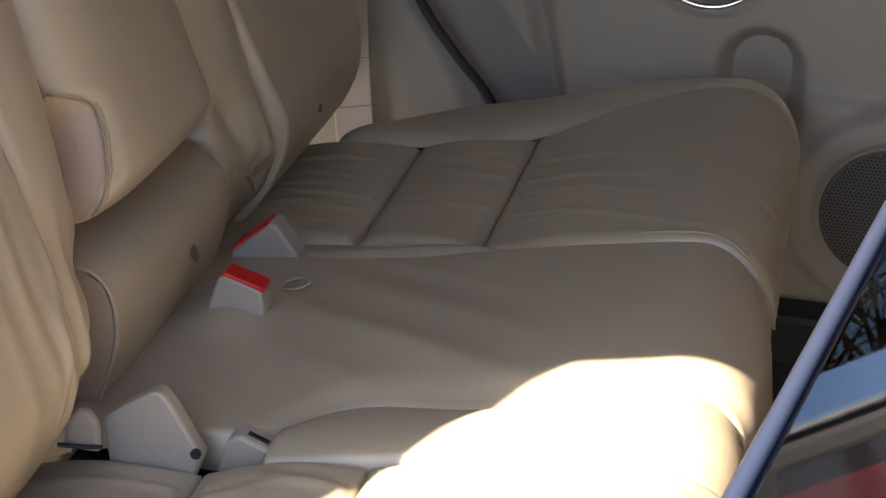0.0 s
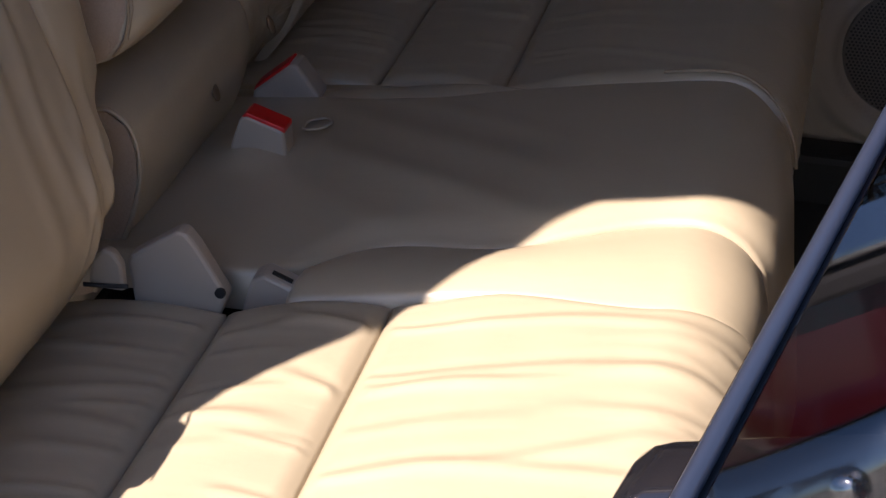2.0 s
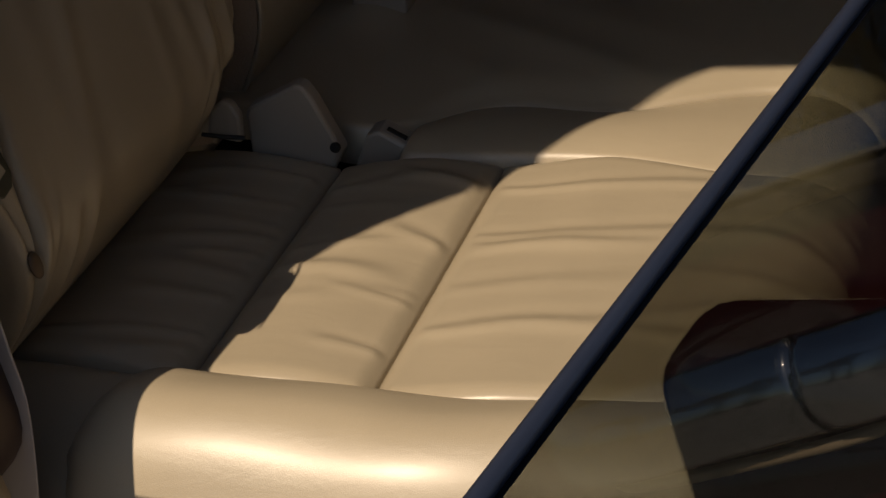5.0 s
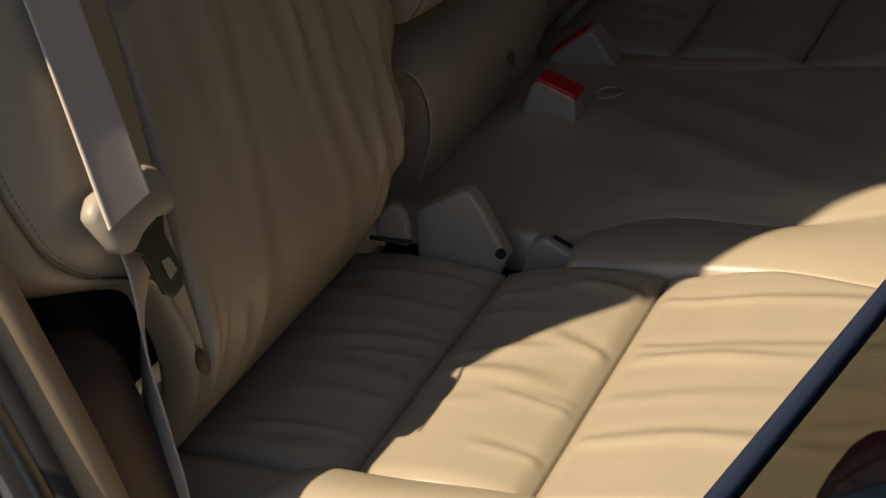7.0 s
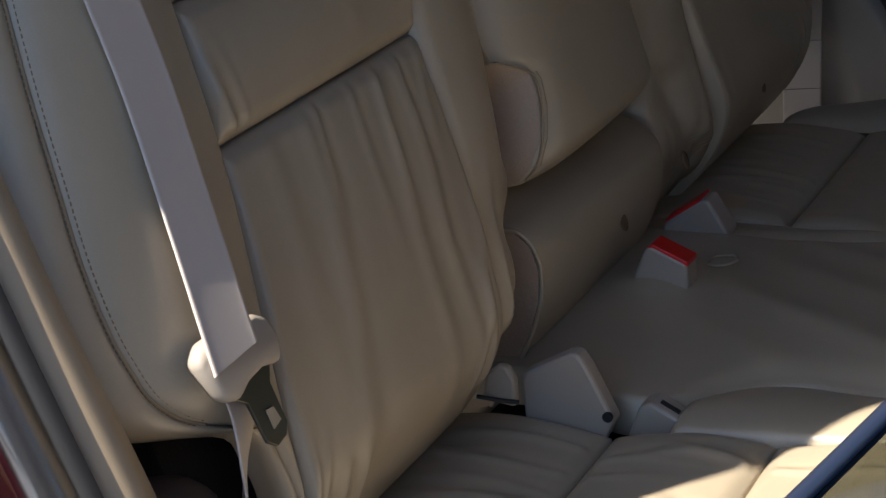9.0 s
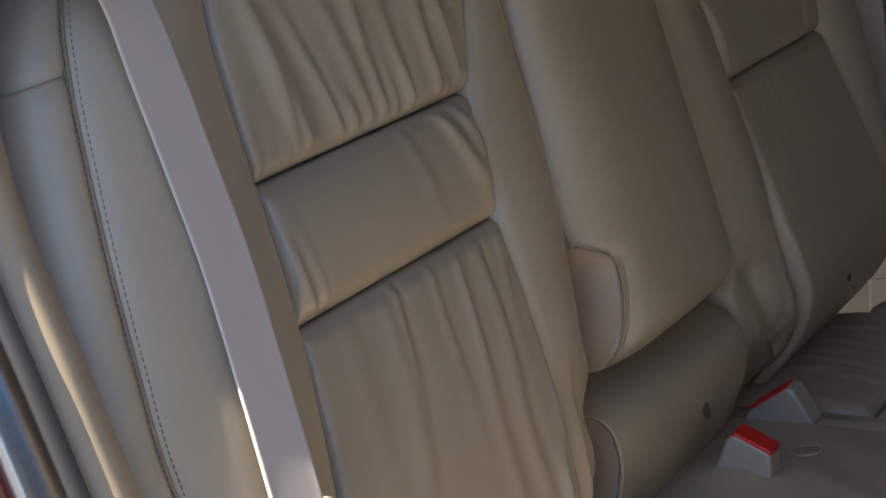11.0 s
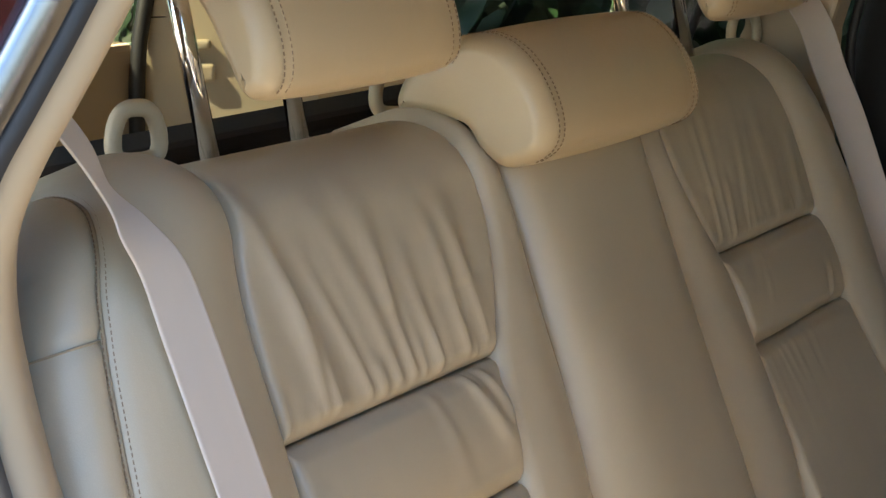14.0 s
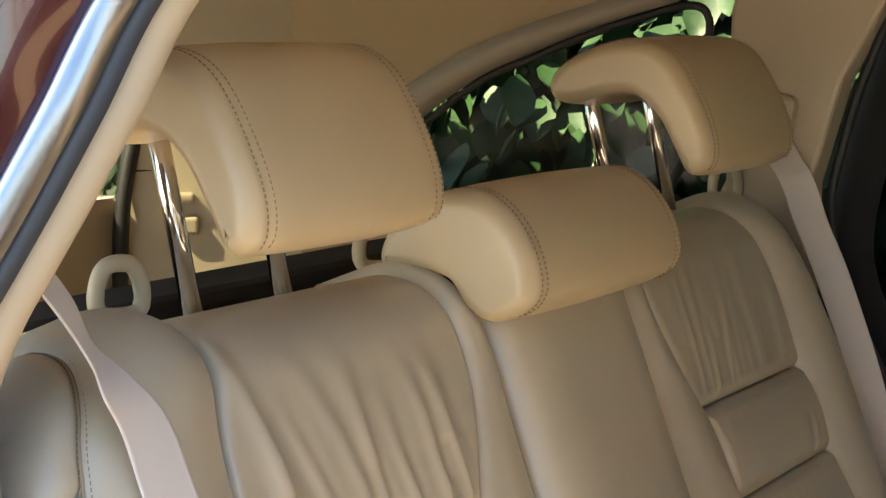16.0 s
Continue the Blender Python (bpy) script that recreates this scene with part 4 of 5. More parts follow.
link("door_panel", grid_mesh("door_panel", Xd, Yd, V, flip=True), GREY_TRIM, far_door, "moulded grey-beige door panel")
bm = bmesh.new()
bmesh.ops.create_cone(bm, cap_ends=True, segments=48, radius1=0.084, radius2=0.080, depth=0.005, matrix=Matrix.Translation((0.750, -0.168, 0.515)) @ Matrix.Rotation(-math.pi / 2, 4, "Y"))
grille = part("speaker_grille", bm, material("grille_plastic", (0.10, 0.09, 0.075), 0.6, spread=0.1), far_door, "dark round speaker grille")
bm = bmesh.new()
for i in range(-17, 18):
    for j in range(-19, 20):
        y, z = i * 0.0048 + (j % 2) * 0.0024, j * 0.0042
        if math.hypot(y, z) < 0.078:
            bmesh.ops.create_circle(bm, cap_ends=True, segments=6, radius=0.0016, matrix=Matrix.Translation((0.7468, -0.168 + y, 0.515 + z)) @ Matrix.Rotation(-math.pi / 2, 4, "Y"))
tagged(part("grille_holes", bm, BLACK, grille, "small black holes"), kind="stuff")
pts = [(0.764, 0.07 + 0.058 * math.cos(a), 0.79 + 0.046 * math.sin(a)) for a in np.linspace(0, 2 * math.pi, 17)[:-1]]
tube("pull_ring", pts, 0.003, CHROME, far_door, "chromed ring of the inner door pull", closed=True)
bm = bmesh.new()
bmesh.ops.create_circle(bm, cap_ends=True, segments=32, radius=0.045, matrix=Matrix.Translation((0.795, 0.07, 0.79)) @ Matrix.Rotation(-math.pi / 2, 4, "Y") @ Matrix.Diagonal((1, 1.25, 1, 1)))
part("pull_recess", bm, BLACK, far_door, "black recess of the door pull")
wall("window_2", [(-1.0, 0.98), (0.545, 0.98), (0.575, 1.12), (0.56, 1.26), (0.50, 1.40), (-0.6, 1.46)], "x", 0.80, 0.004, TINT, "dark tinted far door window", "window")
wall("far_sill", rect(-0.9, 0.25, 0.30, 0.392), "x", 0.70, 0.06, BLACK, "black sill trim below the far door", "sill", 0.01)
wall("far_door_sill", rect(-1.0, 0.575, 0.955, 1.02), "x", 0.745, 0.06, MATT_BLACK, "black upper trim of the far door", "trim", 0.012)
tube("far_window_frame", [(0.775, 0.545, 0.99), (0.775, 0.585, 1.10), (0.775, 0.575, 1.20), (0.77, 0.535, 1.33), (0.755, 0.47, 1.43), (0.73, 0.2, 1.49), (0.73, -1.0, 1.50)], 0.026, MATT_BLACK)
tagged(bpy.data.objects["far_window_frame"], "black frame of the far door window", "window frame", kind="structure")

# far rear pillar with the quarter window
wall("far_pillar_trim", [(0.60, 0.95), (0.735, 0.95), (0.735, 1.16), (0.716, 1.20), (0.712, 1.40), (0.68, 1.50), (0.40, 1.50), (0.52, 1.42), (0.575, 1.32), (0.61, 1.2), (0.615, 1.08)], "x", 0.69, 0.05, TRIM, "tan plastic trim of the far rear pillar", "trim", 0.006)
wall("far_cargo_wall", [(0.60, 0.60), (1.60, 0.60), (1.60, 1.155), (1.16, 1.165), (0.71, 1.165), (0.60, 1.0)], "x", 0.675, 0.05, TAN_CARPET, "tan lining of the load space", "wall")
wall("far_cargo_ledge", [(1.16, 1.165), (1.60, 1.165), (1.60, 1.35), (1.30, 1.35), (1.17, 1.27)], "x", 0.675, 0.05, TRIM, "cream plastic rear pillar trim", "trim", 0.004)
wall("window_3", [(0.70, 1.15), (1.18, 1.15), (1.18, 1.29), (0.76, 1.44), (0.70, 1.44)], "x", 0.715, 0.004, GLASS, "quarter window of lightly tinted glass with a hedge outside", "window")
bpy.data.objects["window_3"].visible_shadow = False
lows = curve((0.60, 1.445), (0.70, 1.428), (0.80, 1.402), (0.88, 1.379), (0.966, 1.348), (1.046, 1.314), (1.10, 1.283), (1.16, 1.235), (1.22, 1.18))
highs = curve((0.60, 1.462), (0.70, 1.450), (0.80, 1.430), (0.88, 1.408), (0.951, 1.388), (1.03, 1.360), (1.111, 1.322), (1.17, 1.285), (1.24, 1.225))
Uh, Qh = np.meshgrid(np.linspace(0, 1, 9), np.linspace(0.60, 1.22, 50))
Zh = lows(Qh) + (highs(Qh) - lows(Qh)) * Uh
tagged(link("far_window_header", grid_mesh("far_window_header", 0.662 - 0.010 * np.sin(np.pi * Uh) + 0.02 * (Uh < 0.01), Qh, Zh, flip=True), GREY_TRIM), "light grey arched trim over the quarter window", "trim", kind="structure")
tube("quarter_seal", [(0.676, 1.16, 1.228), (0.676, 1.046, 1.308), (0.676, 0.966, 1.342), (0.676, 0.88, 1.373), (0.676, 0.80, 1.397), (0.676, 0.752, 1.405), (0.676, 0.733, 1.390), (0.676, 0.735, 1.35), (0.676, 0.750, 1.27), (0.676, 0.775, 1.195), (0.676, 0.79, 1.165)], 0.005, BLACK)
tagged(bpy.data.objects["quarter_seal"], "thin black seal round the quarter window", "seal", kind="structure")
wall("tailgate", rect(-0.70, 0.53, 0.62, 1.16), "y", 1.50, 0.05, TRIM, "tan plastic lining of the tailgate", "wall", 0.01)
Vp, Up = np.meshgrid(np.linspace(1.0, 1.52, 20), np.linspace(0, 1, 24))
bulge = 0.006 * np.sin(np.pi * Up)
tagged(link("tailgate_pillar", grid_mesh("tailgate_pillar", 0.535 + 0.150 * Up - 0.8 * bulge, 1.498 - 0.20 * Up - 0.6 * bulge, Vp, flip=True), CREAM), "cream plastic pillar trim beside the rear window, partly sunlit", "trim", kind="structure")
tube("pillar_joint", [(0.540 + 0.14 * q, 1.489 - 0.19 * q, 1.192 + 0.004 * q) for q in (0.0, 0.5, 1.0)], 0.0012, BLACK)
tagged(bpy.data.objects["pillar_joint"], "fine joint across the rear pillar trim", "joint", kind="structure")
hook = thing("cargo_hook", "cream plastic hook on the rear pillar trim", "hook")
for dx, dz, w, h in ((0.0, 0.0, 0.012, 0.050), (0.010, 0.019, 0.030, 0.014), (0.013, -0.018, 0.034, 0.024)):
    bm = bmesh.new()
    box(bm, Matrix.Translation((0.572 + 0.6 * dx, 1.440 - 0.8 * dx, 1.137 + dz)) @ Matrix.Rotation(radians(-53), 4, "Z"), w, 0.026, h, 0.005, 3)
    part("hook_arm", bm, CREAM, hook)
tube("tailgate_seal", [(0.575, 1.487, 1.30), (0.548, 1.487, 1.24), (0.528, 1.487, 1.18), (0.516, 1.487, 1.12), (0.512, 1.487, 1.05), (0.51, 1.487, 0.98)], 0.011, BLACK)
tagged(bpy.data.objects["tailgate_seal"], "black rubber seal of the tailgate", "seal", kind="structure")
wall("window_4", rect(-0.62, 0.53, 1.16, 1.50), "y", 1.502, 0.004, REAR_GLASS, "rear window of lightly tinted glass", "window")
cover = thing("cargo_cover", "black load cover roller behind the backrest", "cargo cover")
bm = bmesh.new()
box(bm, Matrix.Translation((0.0, 0.81, 1.142)), 1.30, 0.10, 0.075, 0.02, 3)
part("roller", bm, MATT_BLACK, cover)
for k in (-1, 1):
    bm = bmesh.new()
    box(bm, Matrix.Translation((k * 0.655, 0.81, 1.142)), 0.022, 0.11, 0.085, 0.012, 3)
    part("end_cap", bm, material("end_cap_plastic", (0.03, 0.03, 0.03), 0.5), cover)

wall("far_headliner_side", [(0.60, 1.48), (0.70, 1.46), (0.80, 1.43), (1.10, 1.31), (1.31, 1.225), (1.6, 1.225), (1.6, 1.52), (0.60, 1.52)], "x", 0.668, 0.05, HEADLINER, "tan cloth side of the headliner", "ceiling trim")

# roof
wall("ceiling", rect(-0.60, 0.68, -1.9, 1.55), "z", 1.50, 0.03, HEADLINER, "tan cloth headliner", "ceiling")
wall("roof", rect(-0.64, 0.72, -1.9, 1.60), "z", 1.545, 0.02, PAINT, "maroon roof skin", "roof", 0.008)
# no part of the car: an unseen wall that stops light flooding in ahead
wall("front_wall", rect(-0.70, 0.76, 0.33, 1.49), "y", -0.90, 0.05, TRIM, "plain beige wall, unseen, added to keep out light from the front", "wall")
wall("far_front_wall", rect(-1.95, -1.0, 0.30, 1.0), "x", 0.78, 0.05, GREY_TRIM, "plain trim of the far front door", "wall")
wall("near_pillar", rect(-0.46, -0.30, 0.30, 1.52), "x", -0.76, 0.06, BLACK, "black centre pillar", "pillar")
# added black backing: stands for the deep shade in the gap beside the seat
wall("seat_side_shade", rect(-0.80, -0.56, 0.45, 0.80), "y", 0.535, 0.02, MATT_BLACK, "black sheet standing for the shade beside the seat", "wall")
wall("sill", rect(-0.90, 0.40, 0.25, 0.40), "x", -0.80, 0.12, PAINT, "maroon door sill", "sill", 0.02)

# ---------------------------------------------------------------- the near door opening's rear edge
RIM = np.array([(0.34, 0.62), (0.385, 0.74), (0.426, 0.828), (0.468, 0.914), (0.503, 0.990), (0.536, 1.060), (0.556, 1.125), (0.557, 1.175), (0.546, 1.219), (0.534, 1.253), (0.510, 1.328), (0.494, 1.388), (0.460, 1.435), (0.38, 1.470), (0.18, 1.490), (-0.4, 1.498), (-0.6, 1.495)])
LEAN = curve((0.5, -0.72), (1.1, -0.72), (1.2, -0.718), (1.3, -0.672), (1.39, -0.627), (1.47, -0.588), (1.6, -0.56))
qr = np.linspace(0, len(RIM) - 1, 160)
RY, RZ = curve(*enumerate(RIM[:, 0]))(qr), curve(*enumerate(RIM[:, 1]))(qr)
TY, TZ = np.gradient(RY), np.gradient(RZ)
ln = np.hypot(TY, TZ)
OY, OZ = TZ / ln, -TY / ln        # away from the opening


def rim_strip(name, section, mat, label, category="trim"):
    """A moulding drawn along the opening; section: (distance from the edge, depth across the car)."""
    sec = np.array(section)
    Y = RY[:, None] + OY[:, None] * sec[None, :, 0]
    Z = RZ[:, None] + OZ[:, None] * sec[None, :, 0]
    X = LEAN(Z) + 0.76 + sec[None, :, 1] + 0 * Y
    ob = link(name, grid_mesh(name, X, Y, Z), mat)
    return tagged(ob, label, category, kind="structure")


rim_strip("opening_trim", [(0.046, -0.708), (0.034, -0.722), (0.025, -0.733), (0.019, -0.741), (0.0175, -0.747), (0.019, -0.754), (0.0225, -0.761), (0.027, -0.767), (0.031, -0.770)], TRIM, "beige plastic trim round the near door opening")
rim_strip("opening_seal", [(0.021, -0.769), (0.022, -0.773), (0.025, -0.777), (0.029, -0.778), (0.033, -0.776)], BLACK, "black rubber door seal", "seal")
# grey metal stands in for the sky's glare on a glossy black seal
rim_strip("outer_seal", [(0.028, -0.775), (0.0285, -0.782), (0.031, -0.789), (0.0355, -0.796), (0.041, -0.800), (0.045, -0.797)], material("sky_glare_strip", (0.29, 0.295, 0.315), 0.24, metal=1.0, spread=0.03), "glossy black outer weatherstrip, its sky glare given by grey metal", "seal")
rim_strip("door_jamb", [(0.043, -0.788), (0.045, -0.799), (0.050, -0.814), (0.057, -0.832), (0.067, -0.847), (0.079, -0.860), (0.105, -0.868), (0.15, -0.872)], PAINT, "glossy maroon door jamb and body side", "body panel")
bm = bmesh.new()
striker = thing("door_striker", "steel door striker bolted to the maroon jamb", "striker")
bmesh.ops.create_cone(bm, cap_ends=True, segments=20, radius1=0.022, radius2=0.019, depth=0.010, matrix=Matrix.Translation((-0.838, 0.497, 0.860)) @ Matrix.Rotation(math.pi / 2, 4, "X"))
part("plate", bm, STEEL, striker)
tube("loop", [(-0.832, 0.492, 0.876), (-0.828, 0.450, 0.873), (-0.827, 0.440, 0.864), (-0.828, 0.446, 0.852), (-0.832, 0.490, 0.845)], 0.0048, STEEL, striker)
wall("near_quarter_panel", [(0.46, 0.55), (1.60, 0.55), (1.60, 1.06), (0.74, 1.06), (0.72, 1.10), (0.67, 1.12), (0.64, 1.10), (0.62, 1.06), (0.58, 0.94), (0.52, 0.84)], "x", -0.82, 0.03, PAINT, "maroon rear quarter panel", "body panel")
wall("near_cargo_wall", [(0.60, 0.60), (1.60, 0.60), (1.60, 1.06), (0.72, 1.06), (0.62, 1.00)], "x", -0.72, 0.04, TAN_CARPET, "tan lining of the load space", "wall")
wall("near_window_header", [(0.52, 1.45), (0.705, 1.43), (0.78, 1.412), (1.09, 1.30), (1.30, 1.22), (1.6, 1.22), (1.6, 1.56), (0.40, 1.56), (0.40, 1.50)], "x", -0.665, 0.04, GREY_TRIM, "light grey trim over the near quarter window", "trim")
zp = np.linspace(1.0, 1.49, 24)
sec = ((0.60, 0.0), (0.80, 0.0), (0.80, 0.018), (0.60, 0.018))
Yp = np.array([[y for y, d in sec]] * 24)
Zp = np.repeat(zp[:, None], 4, 1)
tagged(link("near_pillar_skin", grid_mesh("near_pillar_skin", LEAN(Zp) - 0.035 + np.array([[d for y, d in sec]]), Yp, Zp, close_u=True), PAINT, smooth=False), "maroon outer skin of the near rear pillar", "body panel", kind="structure")
wall("near_pillar_trim", [(0.62, 1.0), (0.72, 1.06), (0.76, 1.20), (0.80, 1.30), (0.80, 1.44), (0.57, 1.46), (0.578, 1.38), (0.60, 1.30), (0.625, 1.2), (0.63, 1.12)], "x", -0.685, 0.03, TRIM, "beige plastic trim of the near rear pillar", "trim")

# ---------------------------------------------------------------- the near rear door, standing open, its glass lowered
DO = Vector((-0.9758, -0.1250, 1.2844))       # on the top edge of the glass
DU = Vector((0.9787, -0.1946, 0.0655)).normalized()
DN = Vector((-0.205, -0.917, 0.341)).normalized()
DV = DU.cross(DN)
DV = DV if DV.z > 0 else -DV


def on_door(a, b, out=0.0):
    """a: towards the hinge, b: up the leaning glass, out: away from the cabin side."""
    return DO + DU * a + DV * b + DN * out


def door_pose(a, b, out):
    m = Matrix((DU, DV, DN)).transposed().to_4x4()
    return Matrix.Translation(on_door(a, b, out)) @ m


near_door = tagged(new("door_2"), "open maroon rear door with its tinted window half lowered", "door", kind="structure")
bm = bmesh.new()
prism(bm, [(-0.60, -0.30), (0.16, -0.30), (0.16, 0.0), (-0.60, 0.0)], door_pose(0, 0, -0.002), 0.004)
pane = part("pane", bm, DOOR_GLASS, near_door, "tinted window glass mirroring the front door")
pane.visible_shadow = False
tube("pane_edge", [on_door(-0.60, 0.0005), on_door(-0.3, 0.0005), on_door(0.16, 0.0005)], 0.0012, EDGE_GLASS, near_door, "ground upper edge of the glass", res=12)
bm = bmesh.new()
prism(bm, [(-0.66, -0.80), (0.18, -0.80), (0.18, -0.19), (-0.62, -0.19), (-0.655, -0.24)], door_pose(0, 0, 0.004), 0.012, 0.005)
part("skin", bm, PAINT, near_door, "maroon painted door skin")
bm = bmesh.new()
prism(bm, [(-0.64, -0.80), (0.17, -0.80), (0.17, -0.20), (-0.61, -0.20), (-0.635, -0.25)], door_pose(0, 0, -0.062), 0.056, 0.010)
part("inner_panel", bm, GREY_TRIM, near_door, "grey-beige inner panel")
bm = bmesh.new()
prism(bm, [(-0.61, -0.19), (0.17, -0.19), (0.17, -0.172), (-0.60, -0.172)], door_pose(0, 0, 0.005), 0.010, 0.003)
part("belt_moulding", bm, SATIN, near_door, "bright belt moulding under the glass")
bm = bmesh.new()
box(bm, door_pose(-0.072, -0.246, -0.092), 0.045, 0.19, 0.108, 0.016, 5)
part("grab_handle", bm, GLOSS_BLACK, near_door, "rounded glossy black grab handle inside the door", smooth=True)

# ---------------------------------------------------------------- the closed front door, mirrored in the lowered glass
front_door = tagged(new("door_3"), "closed maroon front door with dark chromed handle", "door", kind="structure")
FX = -0.842
yv = np.concatenate([np.linspace(-2.0, -0.5, 12), np.linspace(-0.48, -0.272, 18)])
zv = np.linspace(0.30, 1.128, 60)
Yf, Zf = np.meshgrid(yv, zv)
cup = smooth01((0.105 - np.hypot(Yf + 0.565, (Zf - 1.052) * 1.9)) / 0.06)
Xf = FX - 0.012 + 0.5 * np.maximum(Zf - 0.93, 0) ** 2 + 0.012 * ((Zf - 0.85) / 0.4) ** 2 + 0.03 * cup + 0.05 * smooth01((Yf + 0.300) / 0.03)
link("skin", grid_mesh("skin", Xf, Yf, Zf, flip=True), PAINT, front_door, "maroon painted skin with a cupped handle recess")
bm = bmesh.new()
box(bm, Matrix.Translation((FX + 0.006, -1.14, 1.149)) @ Matrix.Rotation(radians(32), 4, "Y"), 0.012, 1.72, 0.021, 0.003, 3)
part("belt_moulding", bm, SATIN, front_door, "bright belt moulding reflecting the sky")
bm = bmesh.new()
box(bm, Matrix.Translation((FX + 0.006, -1.14, 1.1335)), 0.014, 1.72, 0.011, 0.003, 2)
part("moulding_lip", bm, LIP, front_door, "dark rubber lip under the moulding")
bm = bmesh.new()
lean = math.tan(radians(20))
prism(bm, [(-2.0, 1.158), (-0.285, 1.158), (-0.34, 1.44), (-1.5, 1.44)], Matrix(((0, lean, 1, FX + 0.004 - 1.158 * lean), (1, 0, 0, 0), (0, 1, 0, 0), (0, 0, 0, 1))), 0.004)
part("pane", bm, FRONT_GLASS, front_door, "dark window glass mirroring bare trees")
handle = [(-0.664, 1.056, 0.010), (-0.655, 1.058, -0.020), (-0.630, 1.062, -0.034), (-0.575, 1.066, -0.040), (-0.52, 1.068, -0.038), (-0.474, 1.069, -0.034)]
tube("handle", [(FX - 0.004 + x, y, z) for y, z, x in handle], 0.0145, DARK_CHROME, front_door, "dark chromed pull handle", res=20, flat=1.5)
tube("handle_cap", [(FX - 0.004 + x, y, z) for y, z, x in ((-0.4705, 1.069, -0.034), (-0.43, 1.070, -0.032), (-0.385, 1.071, -0.022), (-0.372, 1.071, 0.010))], 0.0145, DARK_CHROME, front_door, "fixed rear end of the handle", res=20, flat=1.5)
tube("handle_strip", [(FX - 0.006 + x, y, z) for y, z, x in ((-0.66, 1.030, -0.008), (-0.62, 1.034, -0.028), (-0.55, 1.038, -0.034), (-0.47, 1.040, -0.030), (-0.41, 1.042, -0.014))], 0.0032, TRIM, front_door, "pale strip under the handle")
bm = bmesh.new()
bmesh.ops.create_cone(bm, cap_ends=True, segments=20, radius1=0.008, radius2=0.006, depth=0.006, matrix=Matrix.Translation((FX - 0.050, -0.405, 1.074)) @ Matrix.Rotation(-math.pi / 2, 4, "Y"))
part("keyhole", bm, CHROME, front_door, "round chromed lock", smooth=True)

# ---------------------------------------------------------------- hedge outside the far windows
rng = np.random.RandomState(5)
lv, lf = [], []
shape = [(0, 0, 0), (0.14, 0.19, 0.03), (0.40, 0.35, 0.06), (0.70, 0.31, 0.05), (0.92, 0.14, 0.0), (1.04, 0, -0.06), (0.92, -0.14, 0.0), (0.70, -0.31, 0.05), (0.40, -0.35, 0.06), (0.14, -0.19, 0.03), (0.38, 0, -0.02), (0.72, 0, -0.04)]
quads = [(0, 10, 2, 1), (10, 11, 3, 2), (11, 5, 4, 3), (0, 9, 8, 10), (10, 8, 7, 11), (11, 7, 6, 5)]
for i in range(20000):
    d = rng.uniform(0, 1) ** 1.5
    base = np.array((0.93 + 0.40 * d + 0.05 * math.sin(i), rng.uniform(-1.2, 3.2), rng.uniform(0.5, 2.8)))
    L = rng.uniform(0.048, 0.082)
    e = Euler((rng.uniform(-0.7, 0.7), rng.uniform(0.5, 1.9), rng.uniform(2.3, 4.0)))
    mm = np.array(e.to_matrix())
    k = len(lv)
    lv += [tuple(base + mm @ (np.array(p) * L)) for p in shape]
    lf += [tuple(k + j for j in f) for f in quads]
me = bpy.data.meshes.new("hedge_leaves")
me.from_pydata(lv, [], lf)
hedge = thing("hedge", "dense evergreen hedge with broad glossy leaves", "hedge", kind="stuff")
me.shade_smooth()
link("leaves", me, LEAF, hedge, "broad glossy green leaves")
for i in range(14):
    y, z = rng.uniform(-1, 3), rng.uniform(0.4, 1.0)
    tube("branch", [(1.22, y, 0.0), (1.20 + rng.uniform(-0.1, 0.1), y + rng.uniform(-0.1, 0.1), z), (1.10 + rng.uniform(-0.15, 0.1), y + rng.uniform(-0.3, 0.3), z + 0.9)], 0.011, TWIG, hedge)
# an added box; its dark green stands for the shade between the leaves
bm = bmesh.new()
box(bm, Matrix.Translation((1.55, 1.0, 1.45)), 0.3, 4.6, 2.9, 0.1)
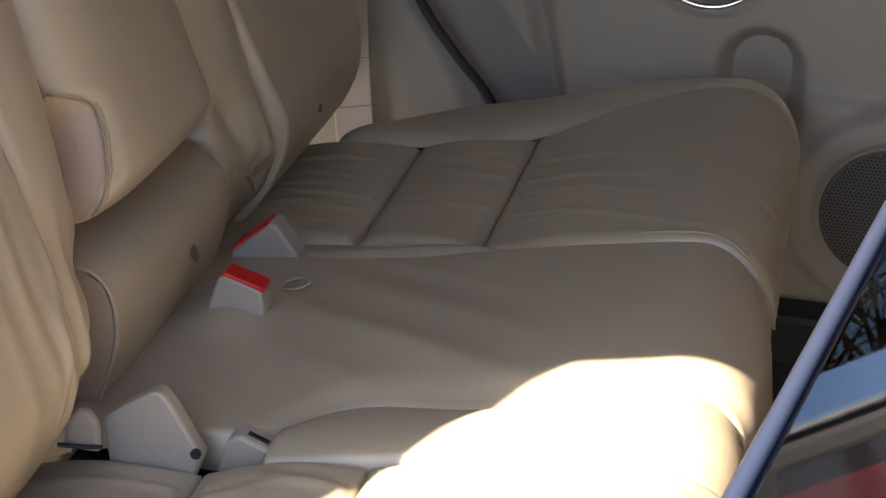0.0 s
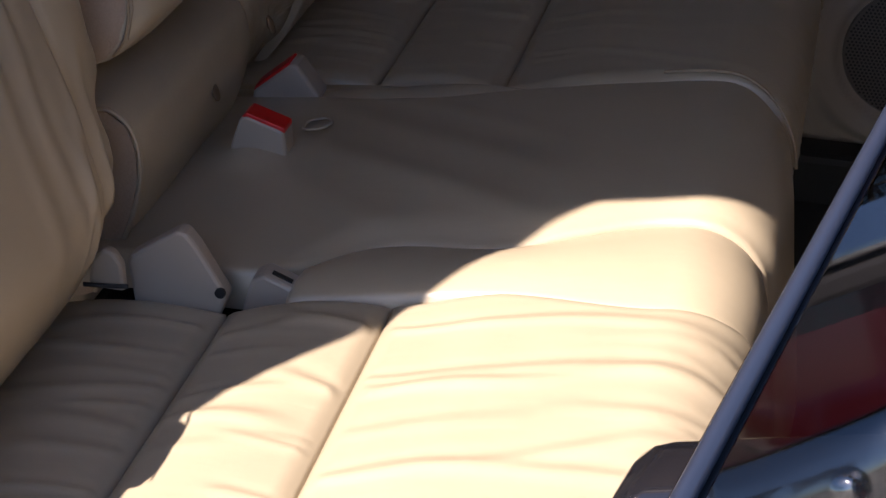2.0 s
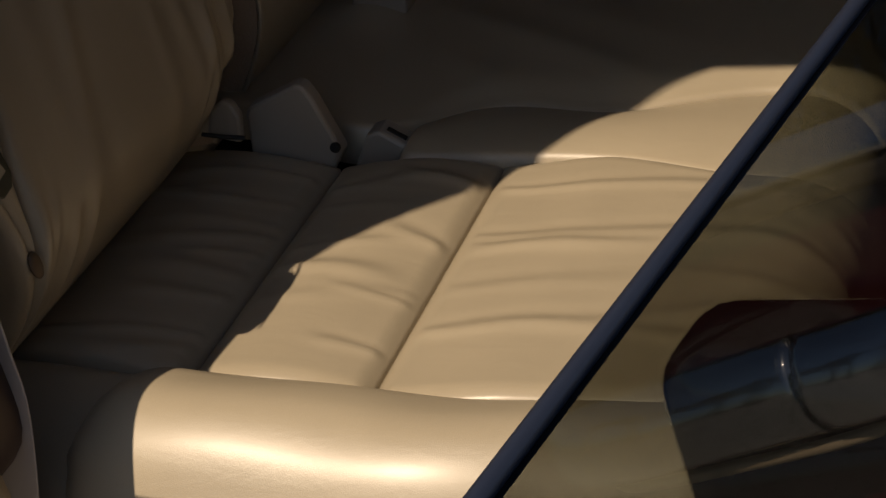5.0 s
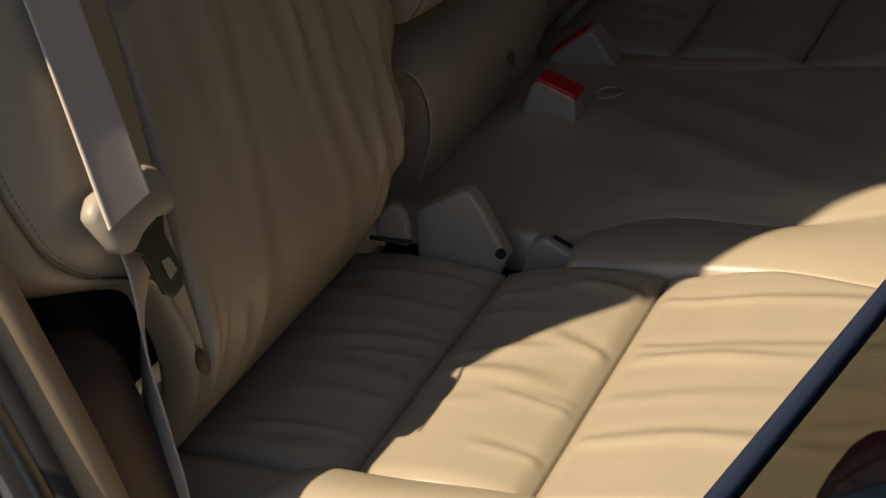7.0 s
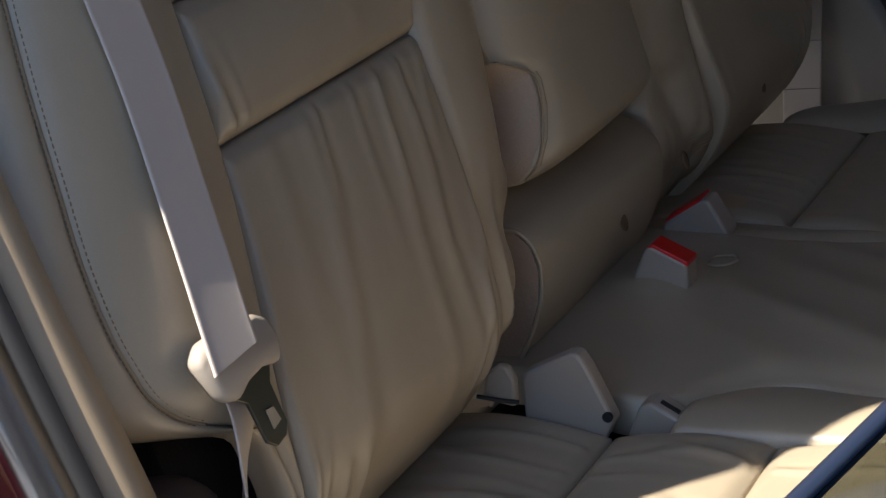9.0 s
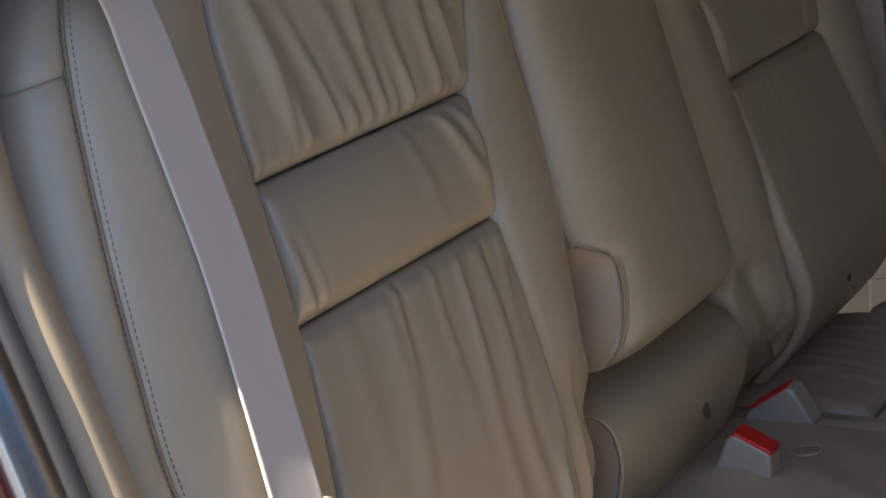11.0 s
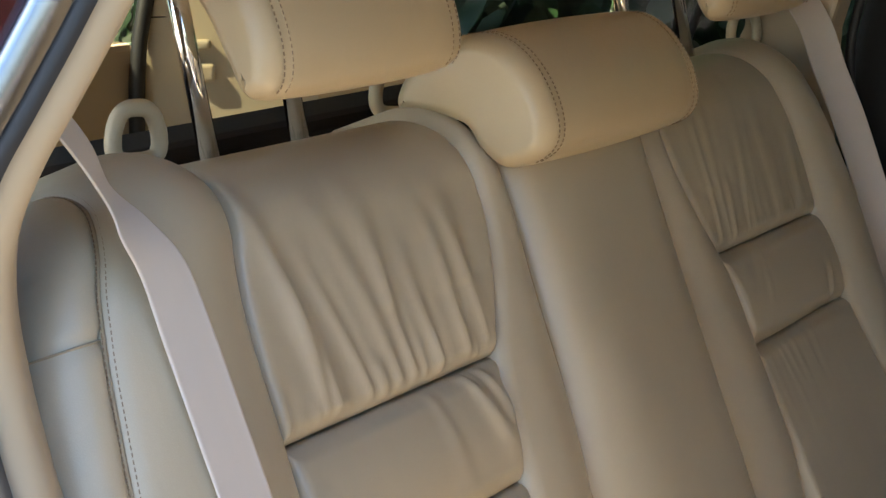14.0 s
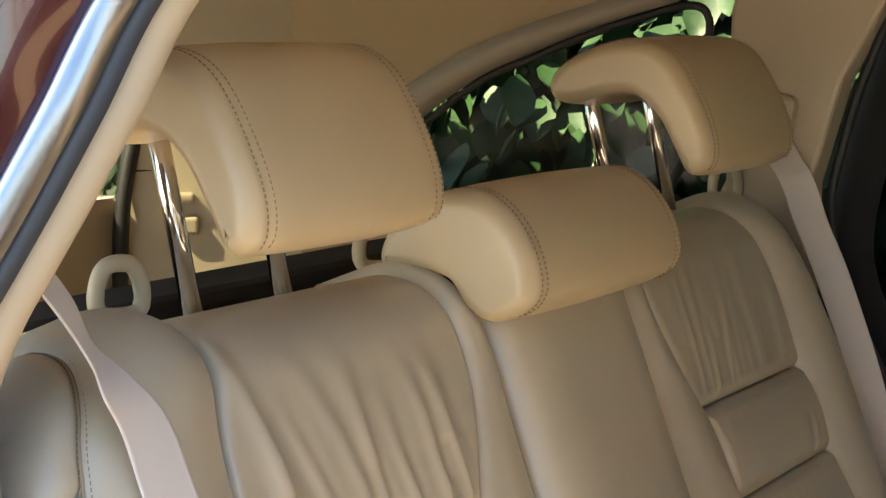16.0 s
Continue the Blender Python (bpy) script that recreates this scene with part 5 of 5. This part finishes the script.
part("depth", bm, material("hedge_inner_shade", (0.012, 0.025, 0.008), 0.9, bump=1.0, grain=30, spread=0.6), hedge, "dark box standing for the shade inside the hedge")


# ---------------------------------------------------------------- bare winter trees down the street, seen in the door glass
BARK = material("bark", (0.07, 0.055, 0.045), 0.9, bump=0.8, grain=40, spread=0.3)


def bare_tree(x, y, height, seed):
    t = thing("bare_tree", "leafless grey-brown tree standing down the street", "tree", "bare trees")
    rng = np.random.RandomState(seed)
    verts, faces = [], []

    def limb(p, d, length, r, depth):
        q = p + d * length
        side = d.cross(Vector((0.3, 0.5, 0.81))).normalized()
        up = side.cross(d)
        k = len(verts)
        for c, rad in ((p, r), (q, r * 0.65)):
            for a in (0, 1.57, 3.14, 4.71):
                verts.append(tuple(c + rad * (math.cos(a) * side + math.sin(a) * up)))
        for i in range(4):
            faces.append((k + i, k + (i + 1) % 4, k + 4 + (i + 1) % 4, k + 4 + i))
        if depth:
            for i in range(3 if depth < 5 else 4):
                e = (d + Vector(rng.uniform(-0.75, 0.75, 3).tolist()) + Vector((0, 0, 0.15))).normalized()
                limb(p + d * length * rng.uniform(0.6, 1.0), e, length * rng.uniform(0.6, 0.82), r * 0.6, depth - 1)

    base = Vector((x, y, 0))
    limb(base, Vector((0.03, 0.02, 1)).normalized(), height * 0.25, height * 0.022, 0)
    tr = bpy.data.meshes.new("trunk")
    tr.from_pydata(verts, [], faces)
    link("trunk", tr, BARK, t)
    verts, faces = [], []
    limb(base + Vector((0.03, 0.02, 1)).normalized() * height * 0.24, Vector((0.05, 0, 1)).normalized(), height * 0.22, height * 0.015, 5)
    me = bpy.data.meshes.new("crown")
    me.from_pydata(verts, [], faces)
    link("crown", me, BARK, t)


for i, (x, y, h) in enumerate(((-13.5, -10.0, 10.0), (-11.0, -14.0, 11.0), (-16.0, -13.5, 11.0), (-16.5, -8.0, 10.5), (-8.0, -16.5, 10.0), (-19.0, -11.0, 11.5), (-13.0, -18.0, 12.0))):
    bare_tree(x, y, h, 50 + i)
